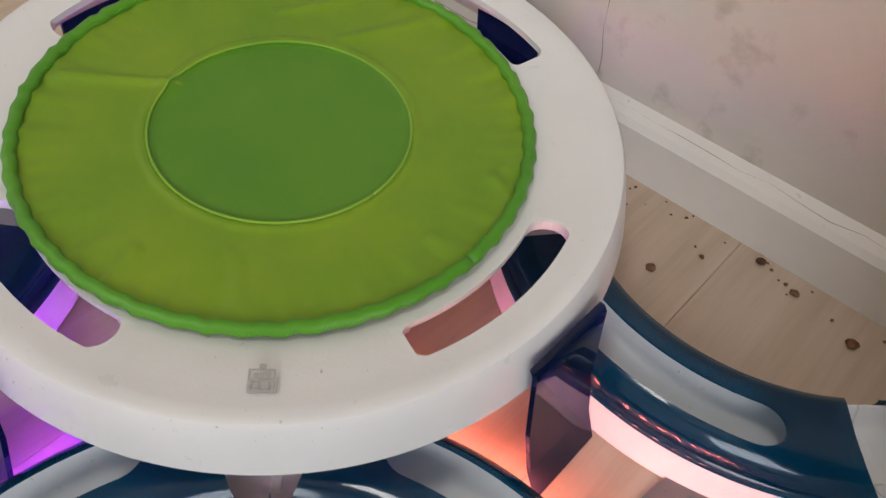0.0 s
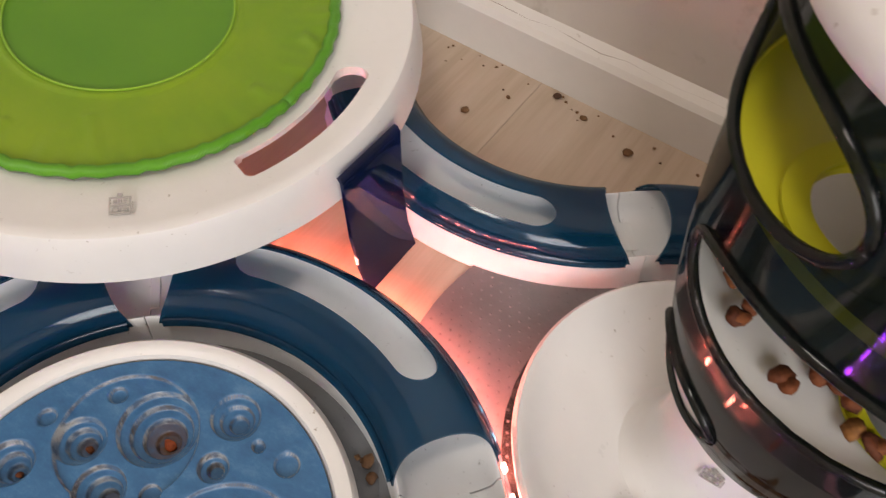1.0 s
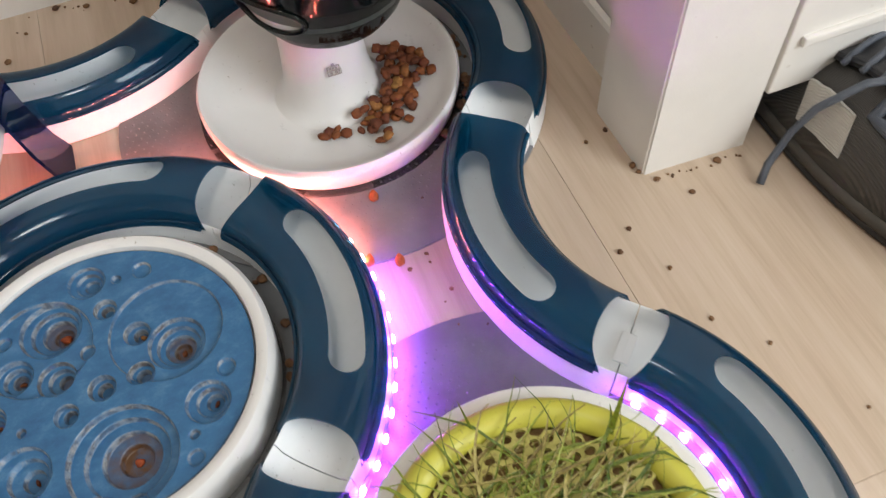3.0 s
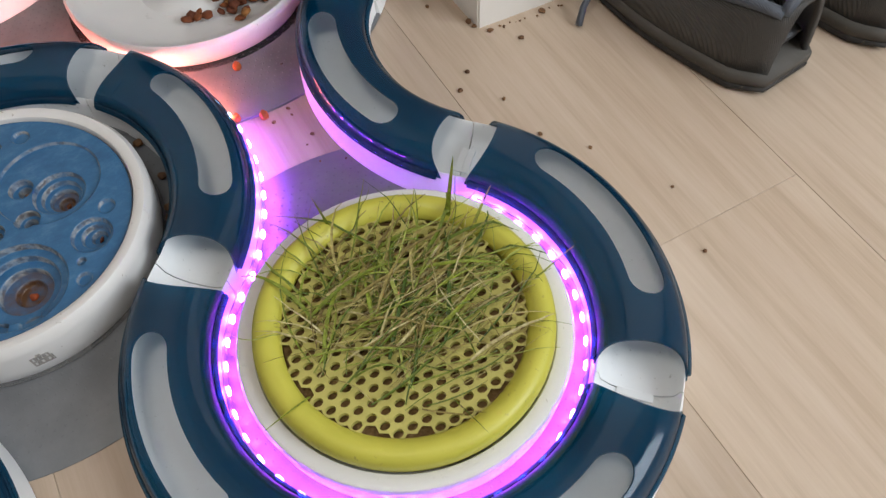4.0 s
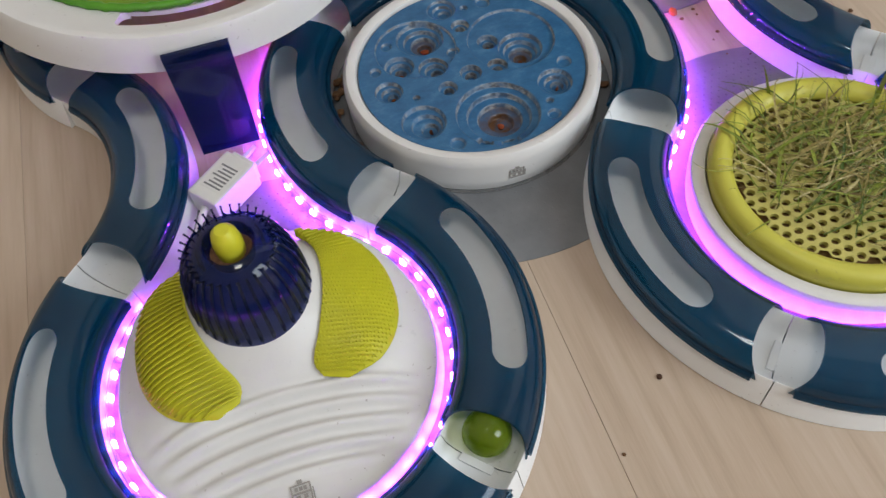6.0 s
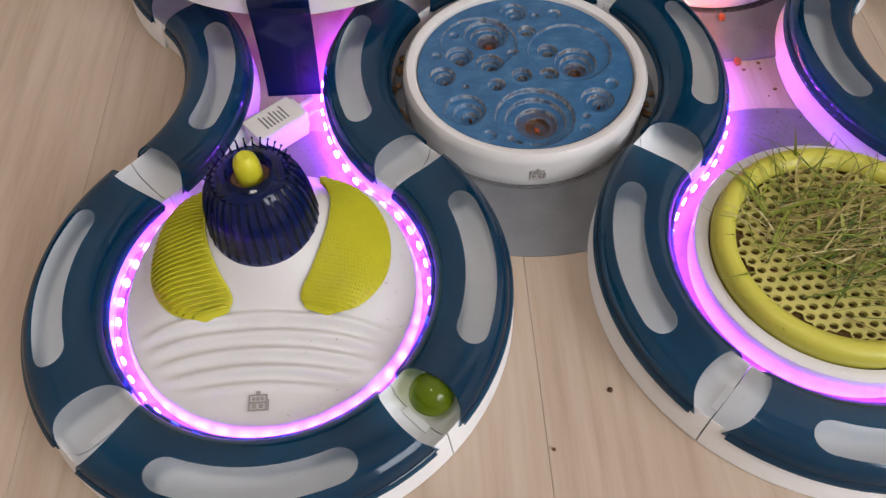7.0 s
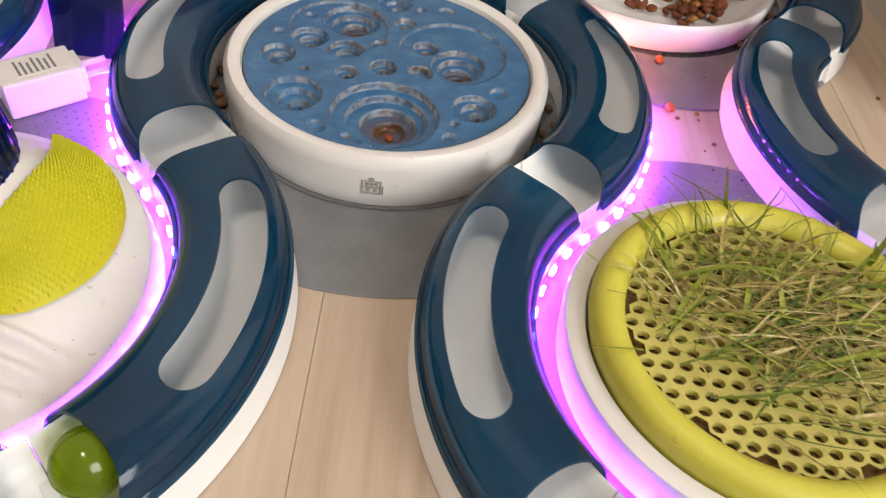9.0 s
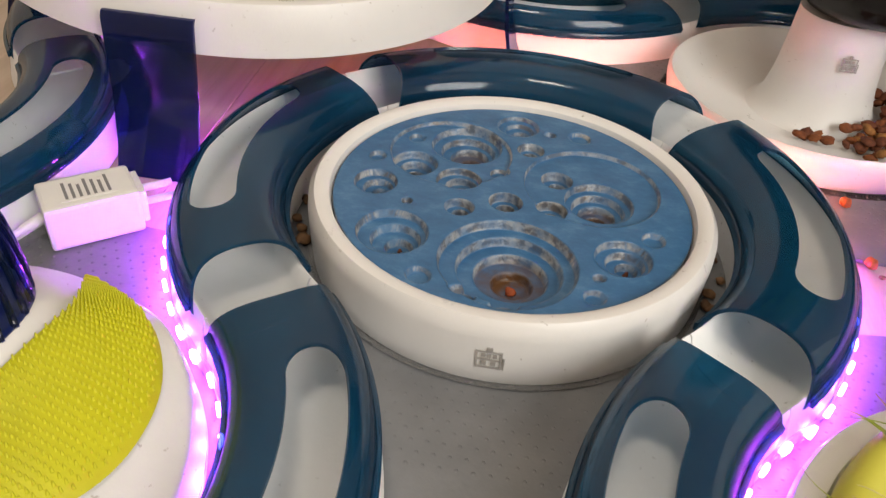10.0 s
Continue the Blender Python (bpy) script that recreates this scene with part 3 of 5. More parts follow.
# ---- grass planter ----
def build_planter():
    p = thing("grass_planter", "white bowl with yellow-green perforated grid for cat grass", "cat grass planter", pose(0.205, -0.2075, 0.0024))
    prof = [(0.0, 0.0), (0.098, 0.0), (0.102, 0.006), (0.1038, 0.026), (0.1022, 0.0305), (0.0985, 0.0318), (0.0928, 0.0302), (0.089, 0.02), (0.0, 0.01)]
    part("bowl", lathe("bowl", prof, WHITE, 110), None, p, "white plastic bowl")
    ring = [(0.089, 0.022), (0.0918, 0.033), (0.0912, 0.0395), (0.0875, 0.0442), (0.0815, 0.0442), (0.0765, 0.0405), (0.0745, 0.0365), (0.0745, 0.034), (0.08, 0.03)]
    part("grid_rim", lathe("grid_rim", ring, OLIVE, 110, closed=True, angle=60), None, p, "rounded yellow-green rim")
    verts, faces, step, rad = [], [], 0.009, 0.0762
    n = int(rad / step) + 2
    top, low = 0.0372, 0.0338
    for i in range(-n, n + 1):
        for j in range(-n, n + 1):
            cx, cy = (i + 0.5 * (j % 2)) * step, j * step * 0.866
            if math.hypot(cx, cy) > rad - 0.003:
                continue
            b = len(verts)
            for k in range(12):
                a = math.pi * k / 6 + math.pi / 6
                hexr = step / 2 / math.cos(math.remainder(a, math.pi / 3))
                verts.append((cx + hexr * math.cos(a), cy + hexr * math.sin(a), top))
            for k in range(12):
                a = math.pi * k / 6 + math.pi / 6
                verts.append((cx + 0.00325 * math.cos(a), cy + 0.0027 * math.sin(a), top))
            for k in range(12):
                a = math.pi * k / 6 + math.pi / 6
                verts.append((cx + 0.0031 * math.cos(a), cy + 0.00255 * math.sin(a), low))
            for k in range(12):
                q = (k + 1) % 12
                faces.append((b + k, b + q, b + 12 + q, b + 12 + k))
                faces.append((b + 12 + k, b + 12 + q, b + 24 + q, b + 24 + k))
    me = mesh_of("grid", verts, faces, GRID)
    me.set_sharp_from_angle(angle=radians(40))
    part("grid", me, None, p, "perforated yellow-green grid")
    part("soil", lathe("soil", [(0, 0.0322), (0.03, 0.0315), (0.06, 0.0325), (0.079, 0.031)], SOIL, 64), None, p, "brown soil and roots below the grid")
    # grass lying over the grid
    for name, mat, count, seed, label in (("grass_blades", GRASS, 165, 3, "tangled green grass blades lying over the grid"), ("dry_grass_blades", STRAW, 190, 8, "dry straw-coloured grass blades over the grid")):
        rnd = random.Random(seed)
        verts, faces = [], []
        for _ in range(count):
            x, y = rnd.gauss(-0.014, 0.036), rnd.gauss(0.01, 0.03)
            if math.hypot(x, y) > 0.066:
                continue
            h = rnd.gauss(0.22, 0.5) + (rnd.uniform(0.8, 2.2) if rnd.random() < 0.25 else 0)
            ln = rnd.uniform(0.03, 0.1) * (0.8 if mat is STRAW else 1)
            w = rnd.choice((0.0003, 0.0003, 0.0004, 0.0005, 0.0007, 0.0011)) * (0.75 if mat is STRAW else 1)
            bend, lift, z0 = rnd.uniform(-1.1, 1.1), rnd.uniform(0.0005, 0.007), rnd.uniform(0.0006, 0.004)
            steps = 9
            px, py, hh = x, y, h
            out = False
            b = len(verts)
            for k in range(steps):
                u = k / (steps - 1)
                z = 0.0375 + z0 + lift * math.sin(u * math.pi) * 0.9
                if math.hypot(px, py) > 0.0735:
                    z = max(z, 0.0462)
                ww = w * (0.55 + 0.9 * math.sin(math.pi * min(1, u * 0.85 + 0.12))) * (1 - u * 0.5)
                nx, ny = -math.sin(hh) * ww, math.cos(hh) * ww
                verts += [(px + nx, py + ny, z + 0.0003), (px, py, z), (px - nx, py - ny, z + 0.0003)]
                px, py, hh = px + math.cos(hh) * ln / steps, py + math.sin(hh) * ln / steps, hh + bend / steps
                if math.hypot(px, py) > 0.088:
                    px, py = px * 0.96, py * 0.96
            for k in range(steps - 1):
                q = b + 3 * k
                faces += [(q, q + 3, q + 4, q + 1), (q + 1, q + 4, q + 5, q + 2)]
        tagged(part(name, mesh_of(name, verts, faces, mat), None, p, label), kind="stuff")
    # a few blades standing up
    verts, faces = [], []
    for x, y, dx, dy, hgt, w in ((0.058, 0.05, 0.012, 0.012, 0.04, 0.0022), (0.07, 0.036, 0.014, 0.004, 0.026, 0.0013), (-0.012, 0.08, -0.004, 0.012, 0.022, 0.0016), (-0.02, 0.076, -0.012, 0.012, 0.012, 0.001), (0.0, -0.062, 0.004, -0.03, 0.014, 0.0008), (-0.07, -0.02, -0.03, -0.012, 0.013, 0.0008), (0.075, -0.02, 0.035, 0.004, 0.012, 0.0008)):
        b = len(verts)
        for k in range(7):
            u = k / 6
            ww = w * (1 - u) ** 0.7 * 0.8 + 0.00015
            verts += [(x + dx * u - ww * 0.7, y + dy * u + ww * 0.7, 0.042 + hgt * u * (1.2 - 0.2 * u)), (x + dx * u + ww * 0.7, y + dy * u - ww * 0.7, 0.042 + hgt * u * (1.2 - 0.2 * u))]
        faces += [(b + 2 * k, b + 2 * k + 1, b + 2 * k + 3, b + 2 * k + 2) for k in range(6)]
    tagged(part("standing_blades", mesh_of("standing_blades", verts, faces, GRASS), None, p, "single upright grass blades"), kind="stuff")


build_planter()


# ---- massager ----
HUMP = (-0.002, 0.038)


def mass_height(x, y, waves=True):
    """The moulded white top of the massager, in its own space."""
    d = math.hypot(x, y)
    z = 0.014 + 0.006 * max(0.0, 1 - (d / 0.107) ** 2)
    hx, hy = x - HUMP[0], y - HUMP[1]
    h = math.hypot(hx, hy * 0.92)
    z += 0.030 * math.exp(-(h / 0.047) ** 4) + 0.008 * math.exp(-((h - 0.02) / 0.06) ** 2)
    # saddles that carry the pads
    z += 0.016 * math.exp(-(((abs(hx) - 0.062) / 0.03) ** 2 + ((hy + 0.012) / 0.06) ** 4))
    # waves on the front apron
    v = y + 0.14 * (x + 0.01) ** 2 * 12
    if waves and -0.082 < v < -0.018 and d < 0.1:
        f = math.sin((v + 0.018) / 0.0125 * 2 * math.pi)
        e = min(1.0, (0.1 - d) / 0.02) * min(1.0, (-0.018 - v) / 0.01) * min(1.0, (v + 0.082) / 0.01)
        z += 0.0026 * math.copysign(abs(f) ** 0.7, f) * max(0, e)
    return z * min(1.0, max(0.0, (0.1085 - d) / 0.004)) ** 0.5


def polar_sheet(name, rad, fn, mat, nr=70, na=180):
    verts, faces = [(0, 0, fn(0, 0))], []
    for i in range(1, nr + 1):
        for j in range(na):
            r, a = rad * i / nr, 2 * math.pi * j / na
            verts.append((r * math.cos(a), r * math.sin(a), fn(r * math.cos(a), r * math.sin(a))))
    faces += [(0, 1 + j, 1 + (j + 1) % na) for j in range(na)]
    for i in range(nr - 1):
        for j in range(na):
            p, q = 1 + i * na, 1 + (i + 1) * na
            faces.append((p + j, q + j, q + (j + 1) % na, p + (j + 1) % na))
    return mesh_of(name, verts, faces, mat)


def curve(u, stops, ys):
    """Smooth curve through a few stops."""
    i = max(0, min(len(stops) - 2, sum(1 for q in stops if q <= u) - 1))
    f = (u - stops[i]) / (stops[i + 1] - stops[i])

    def slope(k):
        p, q = max(0, k - 1), min(len(stops) - 1, k + 1)
        return (ys[q] - ys[p]) / (stops[q] - stops[p])

    w = stops[i + 1] - stops[i]
    return (1 + 2 * f) * (1 - f) ** 2 * ys[i] + f * (1 - f) ** 2 * w * slope(i) + f * f * (3 - 2 * f) * ys[i + 1] + f * f * (f - 1) * w * slope(i + 1)


# inner and outer edge of a pad, back to front
PAD_INNER = ((0.033, 0.042, 0.0445, 0.0415, 0.033, 0.0235, 0.027), (0.088, 0.066, 0.046, 0.023, 0.001, -0.0165, -0.0255))
PAD_OUTER = ((0.036, 0.065, 0.083, 0.087, 0.0805, 0.064, 0.042), (0.089, 0.074, 0.048, 0.018, -0.008, -0.0265, -0.0315))


def pad_mesh(side):
    """A curved lime pad, narrow at the back and broad below, over the saddle."""
    verts, faces, na, nr = [], [], 30, 14

    def place(u, v):
        # u along the pad from the back to the front, v from the collar outwards
        stops = (0, 0.14, 0.32, 0.52, 0.72, 0.9, 1)
        ix, iy = curve(u, stops, PAD_INNER[0]), curve(u, stops, PAD_INNER[1])
        ox, oy = curve(u, stops, PAD_OUTER[0]), curve(u, stops, PAD_OUTER[1])
        return side * float(ix + (ox - ix) * v), float(iy + (oy - iy) * v)

    def top(u, v):
        x, y = place(u, v)
        edge = min(u, 1 - u) * 6, min(v, 1 - v) * 5
        return 0.0032 * min(1, edge[0]) ** 0.5 * min(1, edge[1]) ** 0.5 + mass_height(x, y, False) + 0.0022

    for i in range(na + 1):
        for j in range(nr + 1):
            u, v = i / na, j / nr
            x, y = place(u, v)
            verts.append((x, y, top(u, v)))
    for i in range(na):
        for j in range(nr):
            k = i * (nr + 1) + j
            faces.append((k, k + 1, k + nr + 2, k + nr + 1))
    return verts, faces, place, top


def build_massager():
    g = thing("cat_massager", "white massage centre with ribbed navy dome and lime bristle pads", "cat massager", pose(*MASS, 0.003))
    part("body", polar_sheet("body", 0.1085, mass_height, WHITE, 90, 240), None, g, "white plastic body with moulded waves")
    part("foot", lathe("foot", [(0.1, 0.0), (0.1085, 0.0), (0.1085, 0.003), (0.1, 0.003)], WHITE, 90, closed=True), None, g)
    emblem(g, pose(-0.004, -0.0945, 0.0172, 3, 0, 0), 1.25)
    # right pad with fine pins, left pad with arched combs
    v, f, place, top = pad_mesh(1)
    pad = part("bristle_pad", mesh_of("bristle_pad", v, f, RUBBER), None, g, "lime rubber pad with short bristles")
    verts, faces = [], []
    for i in range(40):
        for j in range(20):
            u, w = (i + 0.6) / 41, (j + 0.5 + 0.5 * (i % 2)) / 21
            x, y = place(u, w)
            z = top(u, w)
            hgt, b = 0.0018 + 0.0065 * max(0, 0.2 - u) * 5, len(verts)
            for k in range(4):
                a = math.pi * k / 2
                verts.append((x + 0.0009 * math.cos(a), y + 0.0009 * math.sin(a), z - 0.0004))
            for k in range(4):
                a = math.pi * k / 2
                verts.append((x + 0.0004 * math.cos(a), y + 0.0004 * math.sin(a), z + hgt))
            faces += [(b + k, b + (k + 1) % 4, b + 4 + (k + 1) % 4, b + 4 + k) for k in range(4)] + [(b + 4, b + 5, b + 6, b + 7)]
    tagged(part("bristles", mesh_of("bristles", verts, faces, RUBBER), None, pad), kind="stuff")
    v, f, place2, top2 = pad_mesh(-1)
    pad = part("comb_pad", mesh_of("comb_pad", v, f, RUBBER), None, g, "lime rubber pad with arched combs")
    for i in range(32):
        u = (i + 0.7) / 33
        pts = []
        for k in range(13):
            w = 0.04 + 0.92 * k / 12
            x, y = place2(u, w)
            pts.append((x, y, top2(u, w) + 0.0035 * math.sin(math.pi * w) ** 0.6))
        part("comb", tube("comb", pts, 0.0008, RUBBER, 5), None, pad)
    # ribbed dome
    dm = pose(HUMP[0], HUMP[1], 0.040, 0, 0, 0)
    dome = part("dome", lathe("dome", [(0.0385, 0.0), (0.0395, 0.006), (0.039, 0.016), (0.0372, 0.03), (0.034, 0.045), (0.0285, 0.058), (0.0225, 0.065), (0.016, 0.067), (0.0135, 0.064), (0.0135, 0.055)], NAVY, 72), None, g, "glossy navy see-through ribbed dome", dm)
    rib = []
    for k in range(9):
        u = k / 8
        z = 0.006 + 0.056 * u
        r = np.interp(z, [0, 0.006, 0.016, 0.03, 0.045, 0.058, 0.065], [0.0385, 0.0395, 0.039, 0.0372, 0.034, 0.0285, 0.0225])
        rib.append((float(r) - 0.0012 + 0.0024 * min(1.0, u * 1.4), 0, z))
    rib.append((0.0295, 0, 0.066))
    rme = tube("rib", rib, 0.0014, NAVY, 5, lambda u: 1.1 - 0.5 * u)
    for k in range(32):
        part("rib", rme, None, dome, "", pose(0, 0, 0, 0, 0, 360 / 32 * k))
    part("collar", lathe("collar", [(0.0385, -0.002), (0.0415, -0.001), (0.0418, 0.003), (0.04, 0.0055), (0.0385, 0.005)], NAVY, 72, closed=True), None, dome)
    part("tip", lathe("tip", [(0.0085, 0.056), (0.009, 0.064), (0.0088, 0.071), (0.0075, 0.077), (0.0045, 0.0805), (0.0014, 0.081), (0.0, 0.0805)], LIME, 40), None, dome, "lime rubber tip")
    part("cup", lathe("cup", [(0.0, 0.058), (0.0134, 0.058)], CRUMB, 32), None, dome, "dried brown herb around the tip")


build_massager()


# ---- food tree ----
LEAN = pose(0.0095, 0, 0.0, 0, 1.3, 0)


def build_tree():
    t = thing("food_tree", "smoky see-through feeder tower with lime and white floors on white base", "cat feeder", pose(0.203, 0.2, 0.0024))
    prof = [(0.0, 0.006), (0.05, 0.006), (0.08, 0.0095), (0.0965, 0.0185), (0.1005, 0.0235), (0.1035, 0.0245), (0.1055, 0.022), (0.1055, 0.017), (0.103, 0.004), (0.101, 0.0), (0.0, 0.0)]
    base = part("base", lathe("base", prof, WHITE, 110), None, t, "white dished base")
    part("base_ring", lathe("base_ring", [(0.1, -0.0012), (0.1085, -0.0012), (0.1085, 0.0004), (0.1, 0.0004)], SMOKE, 96, closed=True), None, t)
    part("stem", lathe("stem", [(0.05, 0.0045), (0.042, 0.008), (0.0375, 0.016), (0.0345, 0.03), (0.0325, 0.05), (0.031, 0.0785), (0.0, 0.0788)], WHITE, 64), None, t, "white conical stem")
    emblem(t, pose(0.0, -0.0341, 0.05, 86, 0, 0), 1.0)
    lean = LEAN
    tower = part("tower", tower_mesh(), None, t, "smoky see-through wall with large round openings", lean)
    for z, r, mat, hole in ((0.171, 0.0745, WHITE, -62), (0.237, 0.0822, LIME, -125)):
        part("shelf", shelf_mesh(r, hole, mat), None, t, "white inner floor" if mat is WHITE else "lime inner floor", lean @ pose(0, 0, z))
    part("shelf", shelf_mesh(0.0605, 120, WHITE), None, t, "white inner floor", lean @ pose(0, 0, 0.113))
    for z, r, at in ((0.1722, 0.0745, -62), (0.2382, 0.0822, -125)):
        hx, hy = r * 0.58 * math.cos(radians(at)), r * 0.58 * math.sin(radians(at))
        part("hole_ring", lathe("hole_ring", [(r * 0.27, 0.0), (r * 0.27, 0.0015), (r * 0.37, 0.0015), (r * 0.37, 0.0)], LIME, 48, closed=True), None, t, "lime ring round the floor's hole", lean @ pose(hx, hy, z))
    part("core", lathe("core", [(0.012, 0.08), (0.012, 0.295)], SMOKE, 32), None, t, "", lean)
    part("lid", lathe("lid", [(0.0, 0.318), (0.045, 0.3175), (0.07, 0.314), (0.084, 0.308), (0.0915, 0.3), (0.0925, 0.292), (0.09, 0.288), (0.0, 0.288)], WHITE, 96), None, t, "white domed lid", lean @ pose(0, 0, 0.008))


def shelf_mesh(r, hole_at, mat):
    """A thin floor with one round hole and a raised edge."""
    verts, faces, n = [], [], 64
    hx, hy, hr = r * 0.58 * math.cos(radians(hole_at)), r * 0.58 * math.sin(radians(hole_at)), r * 0.27
    for k in range(n):
        a = 2 * math.pi * k / n
        dx, dy = math.cos(a), math.sin(a)
        # ray from the hole's centre to the rim
        b = hx * dx + hy * dy
        s = -b + math.sqrt(b * b - (hx * hx + hy * hy) + r * r)
        for d, z in ((hr, -0.003), (hr, 0.0), (hr + 0.0018, 0.0012), (hr + 0.004, 0.0), (s - 0.001, 0.0), (s, 0.003), (s, -0.002)):
            verts.append((hx + dx * d, hy + dy * d, z))
    for k in range(n):
        q = (k + 1) % n
        faces += [(k * 7 + i, q * 7 + i, q * 7 + i + 1, k * 7 + i + 1) for i in range(6)]
    me = mesh_of("shelf", verts, faces, mat)
    fix(me)
    me.set_sharp_from_angle(angle=radians(40))
    return me


# openings: azimuth, half width in degrees, centre height, half height
HOLES = [(-101, 50, 0.197, 0.0205), (-146, 32, 0.2615, 0.0215), (-62, 23, 0.27, 0.019), (38, 30, 0.26, 0.021), (125, 28, 0.26, 0.021), (15, 42, 0.197, 0.02), (130, 42, 0.197, 0.02), (-140, 25, 0.123, 0.0135), (-25, 25, 0.123, 0.0135)]


def tower_radius(z):
    return float(np.interp(z, [0.078, 0.081, 0.087, 0.097, 0.11, 0.13, 0.155, 0.18, 0.21, 0.25, 0.302], [0.03, 0.04, 0.048, 0.055, 0.0605, 0.0675, 0.0735, 0.078, 0.0815, 0.0845, 0.0865]))


def tower_mesh():
    zs = [0.078, 0.0795, 0.081, 0.084, 0.087] + [0.087 + 0.211 * k / 105 for k in range(1, 106)]
    na = 200
    grid, faces, verts, rim_pts = {}, [], [], []

    def f(a, z):
        """Below 1 inside an opening."""
        best = 9.0
        for ha, hw, hz, hh in HOLES:
            da = math.remainder(a - ha, 360)
            best = min(best, abs(da / hw) ** 2.4 + abs((z - hz) / hh) ** 2.2)
        return best

    inner, outer = {}, {}
    for i, z in enumerate(zs):
        for j in range(na):
            a = 360 * j / na
            grid[i, j] = f(a, z) < 1
    keep = set()
    for i in range(len(zs) - 1):
        for j in range(na):
            c = ((i, j), (i, (j + 1) % na), (i + 1, (j + 1) % na), (i + 1, j))
            if not any(grid[q] for q in c):
                keep.add((i, j))

    def settle(i, j):
        """Pull a point beside an opening on to its edge."""
        a, z = 360 * j / na, zs[i]
        for ha, hw, hz, hh in HOLES:
            da = math.remainder(a - ha, 360)
            val = abs(da / hw) ** 2.4 + abs((z - hz) / hh) ** 2.2
            if 1 <= val < 1.7:
                near = any((p, q % na) not in keep for p in (i - 1, i) for q in (j - 1, j) if 0 <= p < len(zs) - 1)
                if near:
                    k = val ** (-1 / 2.3)
                    return ha + da * k, hz + (z - hz) * k
        return a, z

    def vert(i, j, side):
        key = (i, j, side)
        if key not in outer:
            a, z = settle(i, j)
            r = tower_radius(z) - (0.0018 if side else 0)
            outer[key] = len(verts)
            verts.append((r * math.cos(radians(a)), r * math.sin(radians(a)), z))
        return outer[key]

    count = {}
    for i, j in sorted(keep):
        c = ((i, j), (i, (j + 1) % na), (i + 1, (j + 1) % na), (i + 1, j))
        faces.append(tuple(vert(*q, 0) for q in c))
        faces.append(tuple(vert(*q, 1) for q in reversed(c)))
        for k in range(4):
            e = (c[k], c[(k + 1) % 4])
            if (e[1], e[0]) in count:
                del count[e[1], e[0]]
            else:
                count[e] = 1
    for p, q in count:
        faces.append((vert(*q, 0), vert(*p, 0), vert(*p, 1), vert(*q, 1)))
    me = mesh_of("tower", verts, faces, SMOKE)
    fix(me)
    me.set_sharp_from_angle(angle=radians(45))
    return me


build_tree()


def opening_rims():
    """Thick rolled rims round the tower's openings."""
    tree = scene.objects["food_tree"]
    lean = LEAN
    for ha, hw, hz, hh in HOLES:
        pts = []
        for k in range(49):
            u = 2 * math.pi * k / 48
            c, s = math.cos(u), math.sin(u)
            da = hw * math.copysign(abs(c) ** (2 / 2.4), c)
            dz = hh * math.copysign(abs(s) ** (2 / 2.2), s)
            r = tower_radius(hz + dz) + 0.0004
            a = radians(ha + da)
            pts.append((r * math.cos(a), r * math.sin(a), hz + dz))
        part("opening_rim", tube("opening_rim", pts, 0.0021, SMOKE, 8), None, tree, "", lean)


opening_rims()


